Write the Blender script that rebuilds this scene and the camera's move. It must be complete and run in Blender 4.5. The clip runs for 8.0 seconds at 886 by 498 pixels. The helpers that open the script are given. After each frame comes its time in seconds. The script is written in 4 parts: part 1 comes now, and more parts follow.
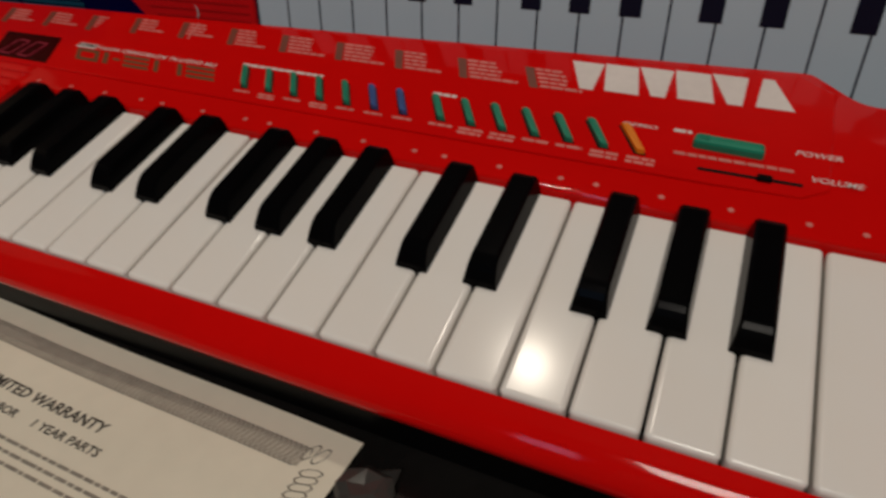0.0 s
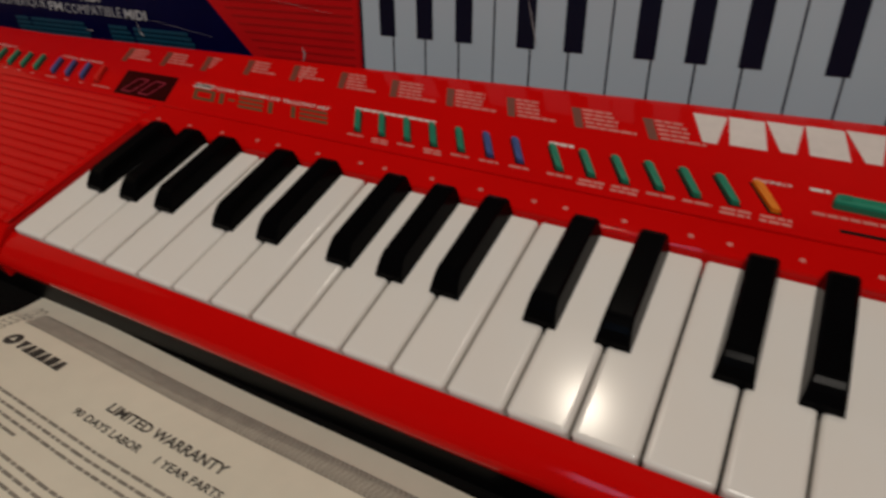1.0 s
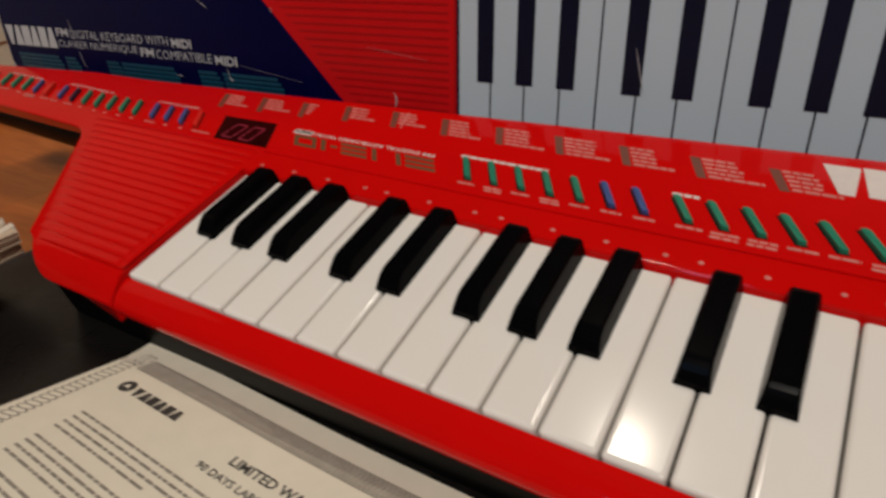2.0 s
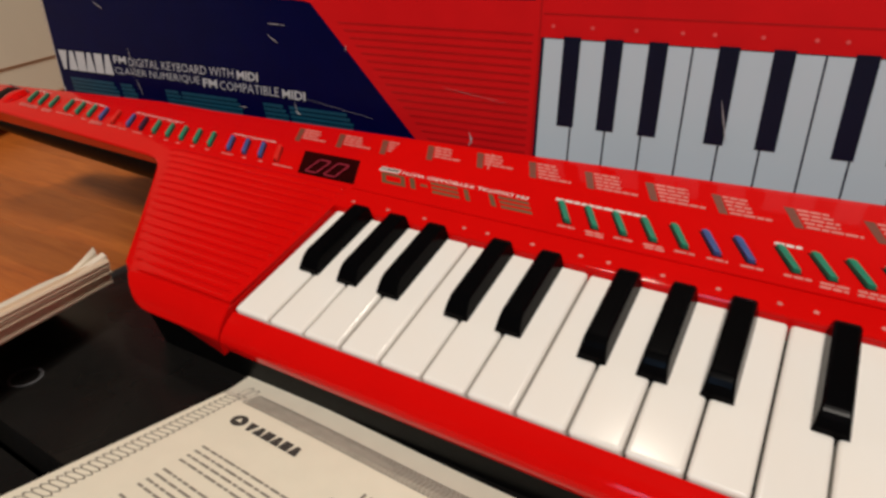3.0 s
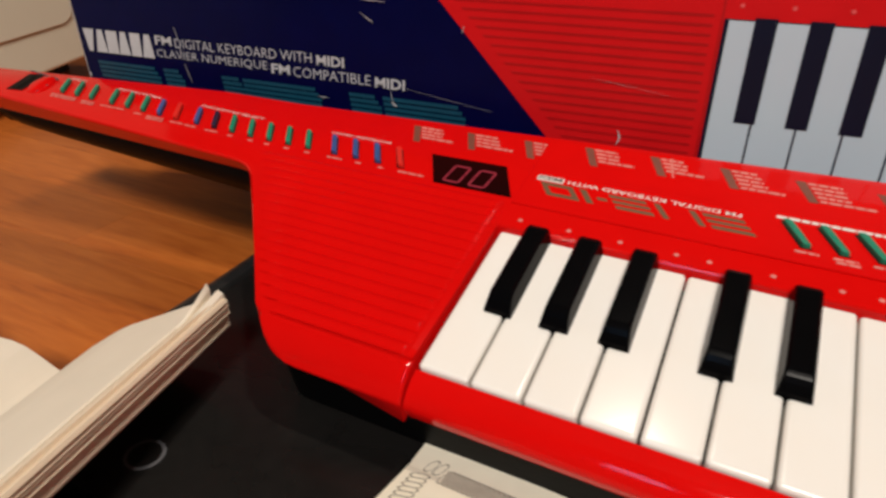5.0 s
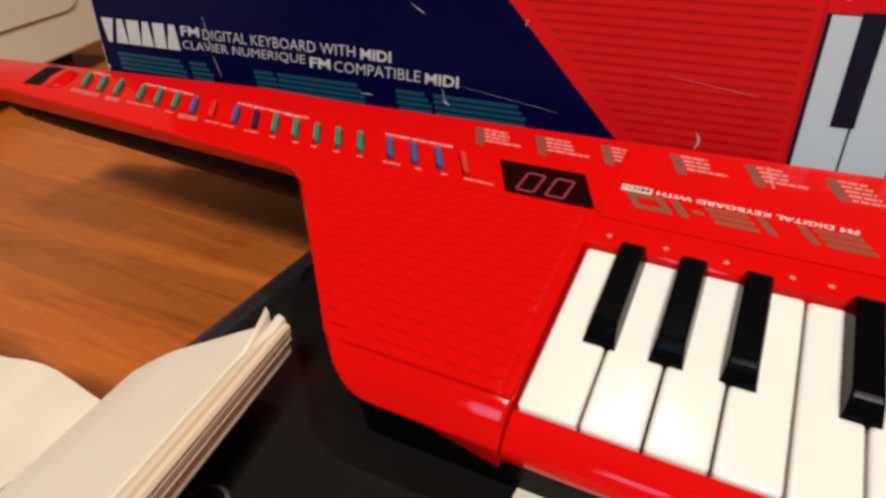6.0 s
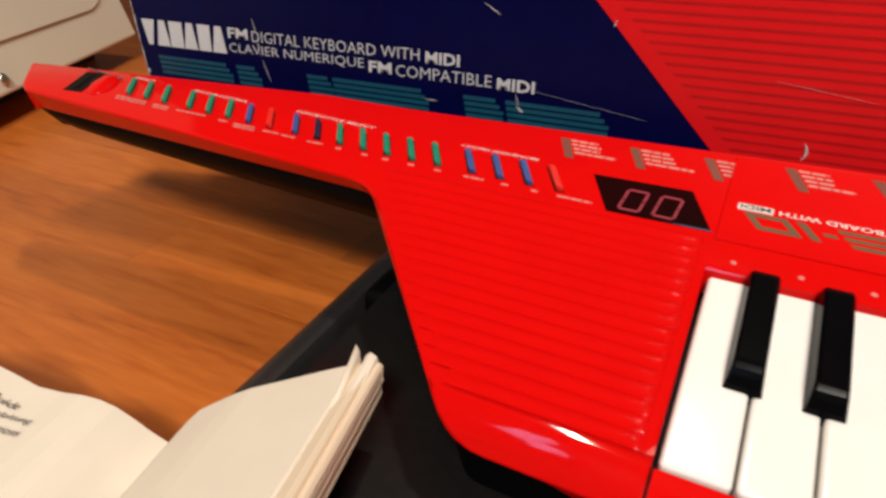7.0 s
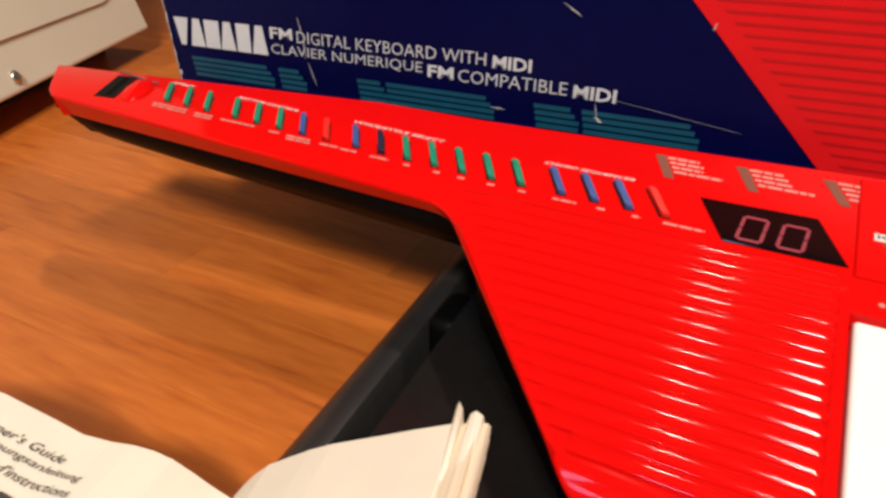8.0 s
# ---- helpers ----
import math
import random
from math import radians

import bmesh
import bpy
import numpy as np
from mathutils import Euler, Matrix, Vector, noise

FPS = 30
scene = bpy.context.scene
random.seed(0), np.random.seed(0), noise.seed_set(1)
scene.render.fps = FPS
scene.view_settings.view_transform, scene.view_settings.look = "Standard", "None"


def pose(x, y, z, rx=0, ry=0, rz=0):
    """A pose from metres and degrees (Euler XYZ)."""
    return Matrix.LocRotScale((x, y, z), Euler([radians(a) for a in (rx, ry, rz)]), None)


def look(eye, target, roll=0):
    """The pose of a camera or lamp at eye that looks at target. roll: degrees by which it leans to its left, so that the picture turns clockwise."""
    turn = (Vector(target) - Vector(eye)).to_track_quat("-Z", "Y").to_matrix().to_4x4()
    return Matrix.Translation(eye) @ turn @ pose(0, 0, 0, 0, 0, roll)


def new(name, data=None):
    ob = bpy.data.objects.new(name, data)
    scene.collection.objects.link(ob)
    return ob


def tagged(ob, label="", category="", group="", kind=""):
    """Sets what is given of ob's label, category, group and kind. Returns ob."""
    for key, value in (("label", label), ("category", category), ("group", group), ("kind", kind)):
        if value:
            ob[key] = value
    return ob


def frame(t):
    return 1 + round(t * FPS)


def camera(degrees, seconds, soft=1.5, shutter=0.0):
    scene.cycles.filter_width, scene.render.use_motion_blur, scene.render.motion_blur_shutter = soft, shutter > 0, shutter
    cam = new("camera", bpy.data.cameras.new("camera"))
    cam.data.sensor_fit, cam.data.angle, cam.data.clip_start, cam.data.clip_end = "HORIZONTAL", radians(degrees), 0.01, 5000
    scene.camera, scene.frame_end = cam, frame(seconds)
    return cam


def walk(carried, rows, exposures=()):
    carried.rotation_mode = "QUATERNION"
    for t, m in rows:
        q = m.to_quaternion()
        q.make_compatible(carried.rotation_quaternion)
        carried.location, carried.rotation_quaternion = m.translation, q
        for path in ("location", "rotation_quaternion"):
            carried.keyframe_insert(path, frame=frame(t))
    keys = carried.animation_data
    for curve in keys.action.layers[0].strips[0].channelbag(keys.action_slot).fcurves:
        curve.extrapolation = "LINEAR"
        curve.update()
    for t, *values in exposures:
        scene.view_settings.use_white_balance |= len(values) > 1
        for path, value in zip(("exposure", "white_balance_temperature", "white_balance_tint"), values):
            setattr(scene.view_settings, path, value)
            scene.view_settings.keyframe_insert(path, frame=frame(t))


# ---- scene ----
cam = camera(68.8, 8.0, soft=2.8, shutter=0.5)
# the instrument's frame: x along the keys, y across them, z out of the key tops; it lies tilted towards the viewer
K = pose(0, 0, 0.081, 15, 0, 0)
PATH = [
    (0, (0.3, -0.079, 0.152), (-0.378, 1.094, -1.319), -9.5),
    (0.2, (0.298, -0.0795, 0.154), (-0.432, 1.084, -1.299), -10.4),
    (0.5, (0.291, -0.081, 0.155), (-0.464, 1.078, -1.29), -10.6),
    (1, (0.275, -0.083, 0.158), (-0.558, 1.092, -1.229), -11.1),
    (1.5, (0.26, -0.085, 0.159), (-0.656, 1.095, -1.171), -12.0),
    (2, (0.241, -0.092, 0.165), (-0.694, 1.106, -1.134), -12.3),
    (2.2, (0.231, -0.100, 0.17), (-0.694, 1.130, -1.108), -11.0),
    (3.3, (0.184, -0.119, 0.186), (-0.711, 1.158, -1.067), -9.3),
    (3.5, (0.173, -0.118, 0.187), (-0.707, 1.152, -1.083), -9.5),
    (4, (0.142, -0.116, 0.184), (-0.686, 1.161, -1.114), -9.0),
    (4.5, (0.116, -0.113, 0.181), (-0.688, 1.167, -1.128), -8.5),
    (4.7, (0.103, -0.114, 0.18), (-0.687, 1.166, -1.138), -8.2),
    (5.8, (0.051, -0.105, 0.174), (-0.712, 1.145, -1.189), -7.8),
    (6, (0.043, -0.104, 0.173), (-0.709, 1.153, -1.188), -7.5),
    (6.5, (0.023, -0.101, 0.172), (-0.731, 1.144, -1.199), -7.8),
    (7, (0.001, -0.096, 0.168), (-0.766, 1.144, -1.201), -8.2),
    (7.5, (-0.022, -0.089, 0.168), (-0.785, 1.129, -1.223), -8.6),
    (8, (-0.043, -0.084, 0.164), (-0.797, 1.139, -1.228), -8.1),
]
EXPOSURES = [(0.0, -0.70), (1.2, -0.72), (1.7, -0.56), (2.2, -0.10), (3.3, 0.18), (4.7, 0.34), (6.0, 0.56), (7.0, 0.70), (8.0, 0.92)]
walk(cam, [(t, K @ look(eye, target, roll)) for t, eye, target, roll in PATH], EXPOSURES)

# ---- light ----
world = bpy.data.worlds.new("world")
scene.world = world
world.use_nodes = True
world.node_tree.nodes["Background"].inputs[0].default_value = (0.8, 0.9, 1.0, 1)
world.node_tree.nodes["Background"].inputs[1].default_value = 0.012


def area_lamp(name, m, sx, sy, watts, colour):
    data = bpy.data.lights.new(name, "AREA")
    data.shape, data.size, data.size_y, data.energy, data.color = "RECTANGLE", sx, sy, watts, colour
    ob = new(name, data)
    ob.matrix_world = m
    return ob


area_lamp("pendant_lamp_light", look((-0.028, 0.46, 1.75), (-0.02, 0.05, 0.0)), 0.09, 0.08, 6.8, (1.0, 0.89, 0.74))
area_lamp("hall_lamp_light", look((0.60, -1.65, 2.05), (0.0, 0.1, 0.0)), 0.50, 0.46, 46, (1.0, 0.92, 0.82))
area_lamp("window_daylight", look((-0.02, -2.13, 1.45), (0.0, 0.1, 0.1)), 0.24, 0.44, 3.2, (0.32, 0.60, 1.0))


# ---- materials ----
def material(name, colour, rough=0.5, metal=0.0, grain=0.0, scale=40.0, bump=0.0, coat=0.0, colour2=None, emit=None, stretch=(1, 1, 1), vary=0.0, wear=0.0, spec=0.5):
    m = bpy.data.materials.new(name)
    m.use_nodes = True
    t = m.node_tree
    n, l = t.nodes, t.links
    p = n["Principled BSDF"]
    p.inputs["Base Color"].default_value = (*colour, 1)
    p.inputs["Roughness"].default_value = rough
    p.inputs["Metallic"].default_value = metal
    p.inputs["Specular IOR Level"].default_value = spec
    p.inputs["Coat Weight"].default_value = coat
    p.inputs["Coat Roughness"].default_value = 0.08
    if emit:
        p.inputs["Emission Color"].default_value = (*emit[0], 1)
        p.inputs["Emission Strength"].default_value = emit[1]
    co = n.new("ShaderNodeTexCoord")
    mp = n.new("ShaderNodeMapping")
    mp.inputs["Scale"].default_value = stretch
    l.new(co.outputs["Object"], mp.inputs["Vector"])
    fine = n.new("ShaderNodeTexNoise")
    fine.inputs["Scale"].default_value, fine.inputs["Detail"].default_value = scale, 6
    l.new(mp.outputs[0], fine.inputs["Vector"])
    broad = n.new("ShaderNodeTexNoise")
    broad.inputs["Scale"].default_value, broad.inputs["Detail"].default_value = scale * 0.12, 3
    l.new(mp.outputs[0], broad.inputs["Vector"])
    if grain > 0 or vary > 0:
        mixf = n.new("ShaderNodeMix")
        mixf.data_type = "FLOAT"
        mixf.inputs[0].default_value = 0.5
        l.new(fine.outputs["Fac"], mixf.inputs[2])
        l.new(broad.outputs["Fac"], mixf.inputs[3])
        ramp = n.new("ShaderNodeMapRange")
        ramp.inputs["From Min"].default_value, ramp.inputs["From Max"].default_value = 0.35, 0.65
        l.new(mixf.outputs[0], ramp.inputs["Value"])
        mix = n.new("ShaderNodeMix")
        mix.data_type = "RGBA"
        c2 = colour2 or tuple(c * (1 - grain) for c in colour)
        mix.inputs[6].default_value, mix.inputs[7].default_value = (*c2, 1), (*colour, 1)
        l.new(ramp.outputs[0], mix.inputs[0])
        last = mix.outputs[2]
        if vary > 0:
            info = n.new("ShaderNodeObjectInfo")
            hsv = n.new("ShaderNodeHueSaturation")
            val = n.new("ShaderNodeMapRange")
            val.inputs["To Min"].default_value, val.inputs["To Max"].default_value = 1 - vary, 1 + vary
            l.new(info.outputs["Random"], val.inputs["Value"])
            l.new(val.outputs[0], hsv.inputs["Value"])
            l.new(last, hsv.inputs["Color"])
            last = hsv.outputs[0]
        l.new(last, p.inputs["Base Color"])
    rr = n.new("ShaderNodeMapRange")
    rr.inputs["To Min"].default_value, rr.inputs["To Max"].default_value = max(0.02, rough - 0.05 - wear), rough + 0.06 + wear
    l.new(broad.outputs["Fac"], rr.inputs["Value"])
    l.new(rr.outputs[0], p.inputs["Roughness"])
    if bump > 0:
        b = n.new("ShaderNodeBump")
        b.inputs["Strength"].default_value, b.inputs["Distance"].default_value = bump, 0.001
        l.new(fine.outputs["Fac"], b.inputs["Height"])
        l.new(b.outputs[0], p.inputs["Normal"])
    return m


RED = material("red_plastic", (0.63, 0.0034, 0.0028), 0.048, grain=0.06, scale=60, bump=0.008, spec=0.13)
BLACK = material("black_plastic", (0.002, 0.002, 0.0022), 0.45, grain=0.3, scale=300, bump=0.12, spec=0.06)
WHITE_KEY = material("ivory_key_plastic", (0.85, 0.835, 0.81), 0.15, grain=0.05, scale=30, vary=0.02, spec=0.24, colour2=(0.84, 0.80, 0.74))
BLACK_KEY = material("black_key_plastic", (0.0022, 0.0022, 0.0026), 0.20, grain=0.2, scale=80, spec=0.035)
BED = material("key_bed_dark", (0.006, 0.004, 0.004), 0.7, grain=0.3, scale=80, spec=0.15)
GREEN = material("green_rubber", (0.0, 0.24, 0.14), 0.45, grain=0.15, scale=150)
BLUE = material("blue_rubber", (0.035, 0.095, 0.30), 0.45, grain=0.15, scale=150)
NAVY = material("navy_rubber", (0.012, 0.014, 0.045), 0.45, grain=0.15, scale=150)
ORANGE = material("orange_rubber", (0.85, 0.24, 0.01), 0.45, grain=0.1, scale=150)
CORAL = material("coral_rubber", (0.72, 0.022, 0.012), 0.45, grain=0.1, scale=150)
PRINT = material("white_print", (0.75, 0.70, 0.66), 0.5, grain=0.1, scale=300)
PINK = material("worn_white_print", (0.72, 0.22, 0.19), 0.5, grain=0.25, scale=900)
OLIVE = material("olive_green_print", (0.13, 0.075, 0.028), 0.5, grain=0.2, scale=300)
MARK = material("brown_list_mark", (0.19, 0.055, 0.032), 0.5, grain=0.2, scale=300)
MARK_PRINT = material("pale_red_print", (0.74, 0.08, 0.08), 0.5, grain=0.2, scale=300)
SMOKED = material("smoked_display_window", (0.003, 0.0018, 0.0018), 0.08, grain=0.1, scale=40, spec=0.16)
SEGMENT = material("red_led_segment", (0.07, 0.004, 0.008), 0.4, emit=((1.0, 0.045, 0.10), 0.15), grain=0.1, scale=200)
PAPER = material("cream_paper", (0.82, 0.77, 0.63), 0.75, grain=0.06, scale=120, bump=0.05)
BOOK_PAPER = material("warm_white_paper", (0.78, 0.70, 0.58), 0.75, grain=0.05, scale=60, bump=0.05)
PAGE_EDGE = material("page_edges", (0.84, 0.72, 0.56), 0.8, grain=0.22, scale=260, bump=0.3, stretch=(1, 0.05, 8), colour2=(0.70, 0.55, 0.39))
INK = material("black_ink", (0.05, 0.045, 0.04), 0.7, grain=0.3, scale=700)
SCROLL_INK = material("dark_scroll_ink", (0.19, 0.17, 0.14), 0.75, grain=0.35, scale=900)
GREY_INK = material("grey_ink", (0.34, 0.31, 0.26), 0.75, grain=0.35, scale=900)
BAND_INK = material("grey_border_band", (0.50, 0.46, 0.38), 0.75, grain=0.25, scale=1400)
CARTON_BLUE = material("navy_printed_carton", (0.0007, 0.0019, 0.038), 0.30, grain=0.25, scale=60, bump=0.04, spec=0.09)
CARTON_RED = material("red_printed_carton", (0.60, 0.0070, 0.010), 0.34, grain=0.1, scale=50, bump=0.04, spec=0.16)
CARTON_DARKRED = material("dark_red_print", (0.42, 0.005, 0.007), 0.36, grain=0.2, scale=60, spec=0.25)
CARTON_WHITE = material("pale_printed_keys", (0.47, 0.59, 0.67), 0.34, grain=0.05, scale=20, spec=0.3)
# black of the printed keys and display, and of the shade painted low on the carton
CARTON_BLACK = material("black_print_and_shade_band", (0.003, 0.006, 0.022), 0.32, grain=0.2, scale=60, spec=0.25)
TEAL = material("teal_print", (0.003, 0.066, 0.115), 0.34, grain=0.2, scale=200)
SILVER = material("silver_print", (0.52, 0.54, 0.57), 0.45, grain=0.12, scale=400)
CHIP = material("torn_paper_fibre", (0.46, 0.45, 0.47), 0.8, grain=0.3, scale=500)
CASE = material("black_case_plastic", (0.0100, 0.0092, 0.0088), 0.28, grain=0.3, scale=200, bump=0.08, wear=0.06, spec=0.34)
CASE_RIM = material("grey_black_rim_plastic", (0.022, 0.021, 0.021), 0.34, grain=0.25, scale=120, bump=0.06, spec=0.4)
RING = material("grey_ring_print", (0.10, 0.10, 0.11), 0.5, grain=0.2, scale=200)
CREAM = material("cream_enamel", (0.80, 0.74, 0.60), 0.35, grain=0.06, scale=12, bump=0.03)
DARK = material("dark_plinth", (0.02, 0.015, 0.014), 0.6, grain=0.3, scale=40)
METAL = material("screw_metal", (0.6, 0.56, 0.5), 0.3, metal=1.0)
PLASTER = material("painted_plaster", (0.25, 0.235, 0.21), 0.85, grain=0.05, scale=8, bump=0.1)
GLASS = material("clear_plastic", (0.05, 0.048, 0.045), 0.10, grain=0.1, scale=60, spec=0.7)


def wood_material():
    m = bpy.data.materials.new("orange_laminate_wood")
    m.use_nodes = True
    n, l = m.node_tree.nodes, m.node_tree.links
    p = n["Principled BSDF"]
    co, info = n.new("ShaderNodeTexCoord"), n.new("ShaderNodeObjectInfo")
    shift = n.new("ShaderNodeVectorMath")
    shift.operation = "MULTIPLY_ADD"
    shift.inputs[1].default_value = (1, 1, 1)
    l.new(co.outputs["Object"], shift.inputs[0])
    comb = n.new("ShaderNodeCombineXYZ")
    mul = n.new("ShaderNodeMath")
    mul.operation, mul.inputs[1].default_value = "MULTIPLY", 37.0
    l.new(info.outputs["Random"], mul.inputs[0])
    l.new(mul.outputs[0], comb.inputs[0])
    l.new(mul.outputs[0], comb.inputs[1])
    l.new(comb.outputs[0], shift.inputs[2])
    mp = n.new("ShaderNodeMapping")
    mp.inputs["Scale"].default_value = (1.4, 11, 1)
    l.new(shift.outputs[0], mp.inputs["Vector"])
    grain = n.new("ShaderNodeTexNoise")
    grain.inputs["Scale"].default_value, grain.inputs["Detail"].default_value, grain.inputs["Distortion"].default_value = 5.0, 7, 0.6
    l.new(mp.outputs[0], grain.inputs["Vector"])
    ramp = n.new("ShaderNodeValToRGB")
    e = ramp.color_ramp.elements
    e[0].position, e[0].color = 0.30, (0.27, 0.058, 0.0085, 1)
    e[1].position, e[1].color = 0.62, (0.49, 0.135, 0.021, 1)
    mid = e.new(0.42)
    mid.color = (0.39, 0.094, 0.0125, 1)
    fine = n.new("ShaderNodeTexNoise")
    fine.inputs["Scale"].default_value, fine.inputs["Detail"].default_value = 22.0, 4
    l.new(mp.outputs[0], fine.inputs["Vector"])
    both = n.new("ShaderNodeMix")
    both.data_type, both.inputs[0].default_value = "FLOAT", 0.46
    l.new(grain.outputs["Fac"], both.inputs[2])
    l.new(fine.outputs["Fac"], both.inputs[3])
    l.new(both.outputs[0], ramp.inputs[0])
    hsv = n.new("ShaderNodeHueSaturation")
    val = n.new("ShaderNodeMapRange")
    val.inputs["To Min"].default_value, val.inputs["To Max"].default_value = 0.85, 1.18
    l.new(info.outputs["Random"], val.inputs["Value"])
    l.new(val.outputs[0], hsv.inputs["Value"])
    l.new(ramp.outputs[0], hsv.inputs["Color"])
    l.new(hsv.outputs[0], p.inputs["Base Color"])
    p.inputs["Roughness"].default_value = 0.38
    return m


WOOD = wood_material()


# ---- building helpers ----
def link_mesh(name, bm, mat, parent=None, label="", smooth=False):
    me = bpy.data.meshes.new(name)
    bmesh.ops.recalc_face_normals(bm, faces=bm.faces)
    bm.to_mesh(me)
    bm.free()
    me.materials.append(mat)
    if smooth:
        me.polygons.foreach_set("use_smooth", [True] * len(me.polygons))
    ob = new(name, me)
    if parent:
        ob.parent = parent
    if label:
        tagged(ob, label=label)
    return ob


def part(name, bm, mat, parent, label="", smooth=False):
    return link_mesh(name, bm, mat, parent, label, smooth)


def block(x0, x1, y0, y1, z0, z1, bevel=0.0, seg=2, bm=None):
    own = bmesh.new()
    bmesh.ops.create_cube(own, size=1)
    for v in own.verts:
        v.co = Vector((x0 + (v.co.x + 0.5) * (x1 - x0), y0 + (v.co.y + 0.5) * (y1 - y0), z0 + (v.co.z + 0.5) * (z1 - z0)))
    if bevel > 0:
        bmesh.ops.bevel(own, geom=list(own.edges), offset=bevel, segments=seg, affect="EDGES", profile=0.5)
    if bm is None:
        return own
    join(bm, own)
    return bm


def join(bm, other, m=None):
    if m is not None:
        other.transform(m)
    vs = [bm.verts.new(v.co) for v in other.verts]
    other.verts.index_update()
    for f in other.faces:
        bm.faces.new([vs[v.index] for v in f.verts])
    other.free()
    return bm


def prism(points, z0, z1, bevel=0.0, seg=2, top_only=True):
    bm = bmesh.new()
    low = [bm.verts.new((x, y, z0)) for x, y in points]
    top = [bm.verts.new((x, y, z1)) for x, y in points]
    bm.faces.new(low[::-1])
    cap = bm.faces.new(top)
    for i in range(len(points)):
        j = (i + 1) % len(points)
        bm.faces.new([low[i], low[j], top[j], top[i]])
    if bevel > 0:
        edges = list(cap.edges) if top_only else list(bm.edges)
        bmesh.ops.bevel(bm, geom=edges, offset=bevel, segments=seg, affect="EDGES", profile=0.5)
    return bm


def rounded(points, radii, steps=5):
    """An outline with each corner rounded by its radius."""
    out = []
    for i, (p, r) in enumerate(zip(points, radii)):
        p, a, b = Vector(p), Vector(points[i - 1]), Vector(points[(i + 1) % len(points)])
        if r <= 0:
            out.append(tuple(p))
            continue
        pa, pb = p + (a - p).normalized() * r, p + (b - p).normalized() * r
        for k in range(steps + 1):
            s = k / steps
            out.append(tuple(pa * (1 - s) ** 2 + p * 2 * s * (1 - s) + pb * s * s))
    return out


def words(name, body, m, width, height, mat, parent, label="", shear=0.0, bold=0.0):
    """Lettering, width by height metres, from its lower left corner at m."""
    cu = bpy.data.curves.new("lettering", "FONT")
    cu.body, cu.size, cu.offset, cu.shear = body, 1.0, bold, shear
    cu.resolution_u = 2
    tmp = bpy.data.objects.new("lettering", cu)
    scene.collection.objects.link(tmp)
    bpy.context.view_layer.update()
    me = bpy.data.meshes.new_from_object(tmp.evaluated_get(bpy.context.evaluated_depsgraph_get()))
    bpy.data.objects.remove(tmp)
    bm = bmesh.new()
    bm.from_mesh(me)
    bpy.data.meshes.remove(me)
    xs, ys = [v.co.x for v in bm.verts], [v.co.y for v in bm.verts]
    sx, sy = width / (max(xs) - min(xs)), height / (max(ys) - min(ys))
    x0, y0 = min(xs), min(ys)
    for v in bm.verts:
        v.co = Vector(((v.co.x - x0) * sx, (v.co.y - y0) * sy, 0))
    bm.transform(m)
    return part(name, bm, mat, parent, label)


def flat(points, z, bm=None, t=0.0002):
    own = prism(points, z - t, z)
    return own if bm is None else join(bm, own)


def thing(name, label, category, m=None, group="", kind=""):
    ob = new(name)
    ob.empty_display_size = 0.02
    if m is not None:
        ob.matrix_world = m
    return tagged(ob, label=label, category=category, group=group, kind=kind)


# ---- the room ----
def room():
    bm = block(-2.6, 2.4, -2.2, 2.4, -0.06, -0.012)
    floor = link_mesh("floor", bm, DARK)
    tagged(floor, label="orange-brown wood laminate floor", category="floor", kind="structure")
    # strips of 3-strip laminate; those far from the instrument are joined
    rng = random.Random(3)
    width, meshes, rest = 0.0655, {}, bmesh.new()
    row = 0
    y = -2.2
    while y < 2.4 - 0.001:
        w = min(width, 2.4 - y)
        x = -2.6 - rng.random() * 0.4
        while x < 2.4:
            length = rng.choice((0.35, 0.45, 0.6))
            a, b = max(x, -2.6), min(x + length, 2.4)
            if b - a > 0.01:
                cx, cy = (a + b) / 2, y + w / 2
                size = (round(b - a, 4), round(w, 4))
                if abs(cx + 0.3) < 0.9 and abs(cy - 0.1) < 0.75:
                    if size not in meshes:
                        ob = link_mesh("plank", block(-size[0] / 2 + 0.00005, size[0] / 2 - 0.00005, -w / 2 + 0.00005, w / 2 - 0.00005, -0.012, 0, 0.00014, 1), WOOD, floor)
                        meshes[size] = ob.data
                    else:
                        ob = new("plank", meshes[size])
                        ob.parent = floor
                    ob.location = (cx, cy, 0)
                else:
                    block(a + 0.0001, b - 0.0001, y + 0.0001, y + w - 0.0001, -0.012, 0, bm=rest)
            x += length
        y += width
    tagged(part("far_planks", rest, WOOD, floor), kind="stuff")
    for name, box in (("wall_north", (-2.7, 2.5, 2.4, 2.5, 0, 2.4)), ("wall_west", (-2.7, -2.6, -2.2, 2.4, 0, 2.4)), ("wall_east", (2.4, 2.5, -2.2, 2.4, 0, 2.4))):
        tagged(link_mesh(name, block(*box), PLASTER), label="plain off-white painted wall", category="wall", kind="structure")
    bm = block(-2.7, 2.5, -2.3, -2.2, 0, 0.85)
    block(-2.7, 2.5, -2.3, -2.2, 2.05, 2.4, bm=bm)
    block(-2.7, -0.85, -2.3, -2.2, 0.85, 2.05, bm=bm)
    block(0.25, 2.5, -2.3, -2.2, 0.85, 2.05, bm=bm)
    tagged(link_mesh("wall_south", bm, PLASTER), label="plain off-white wall with a window opening", category="wall", kind="structure")
    tagged(link_mesh("ceiling", block(-2.7, 2.5, -2.3, 2.5, 2.4, 2.5), PLASTER), label="plain white ceiling", category="ceiling", kind="structure")


room()


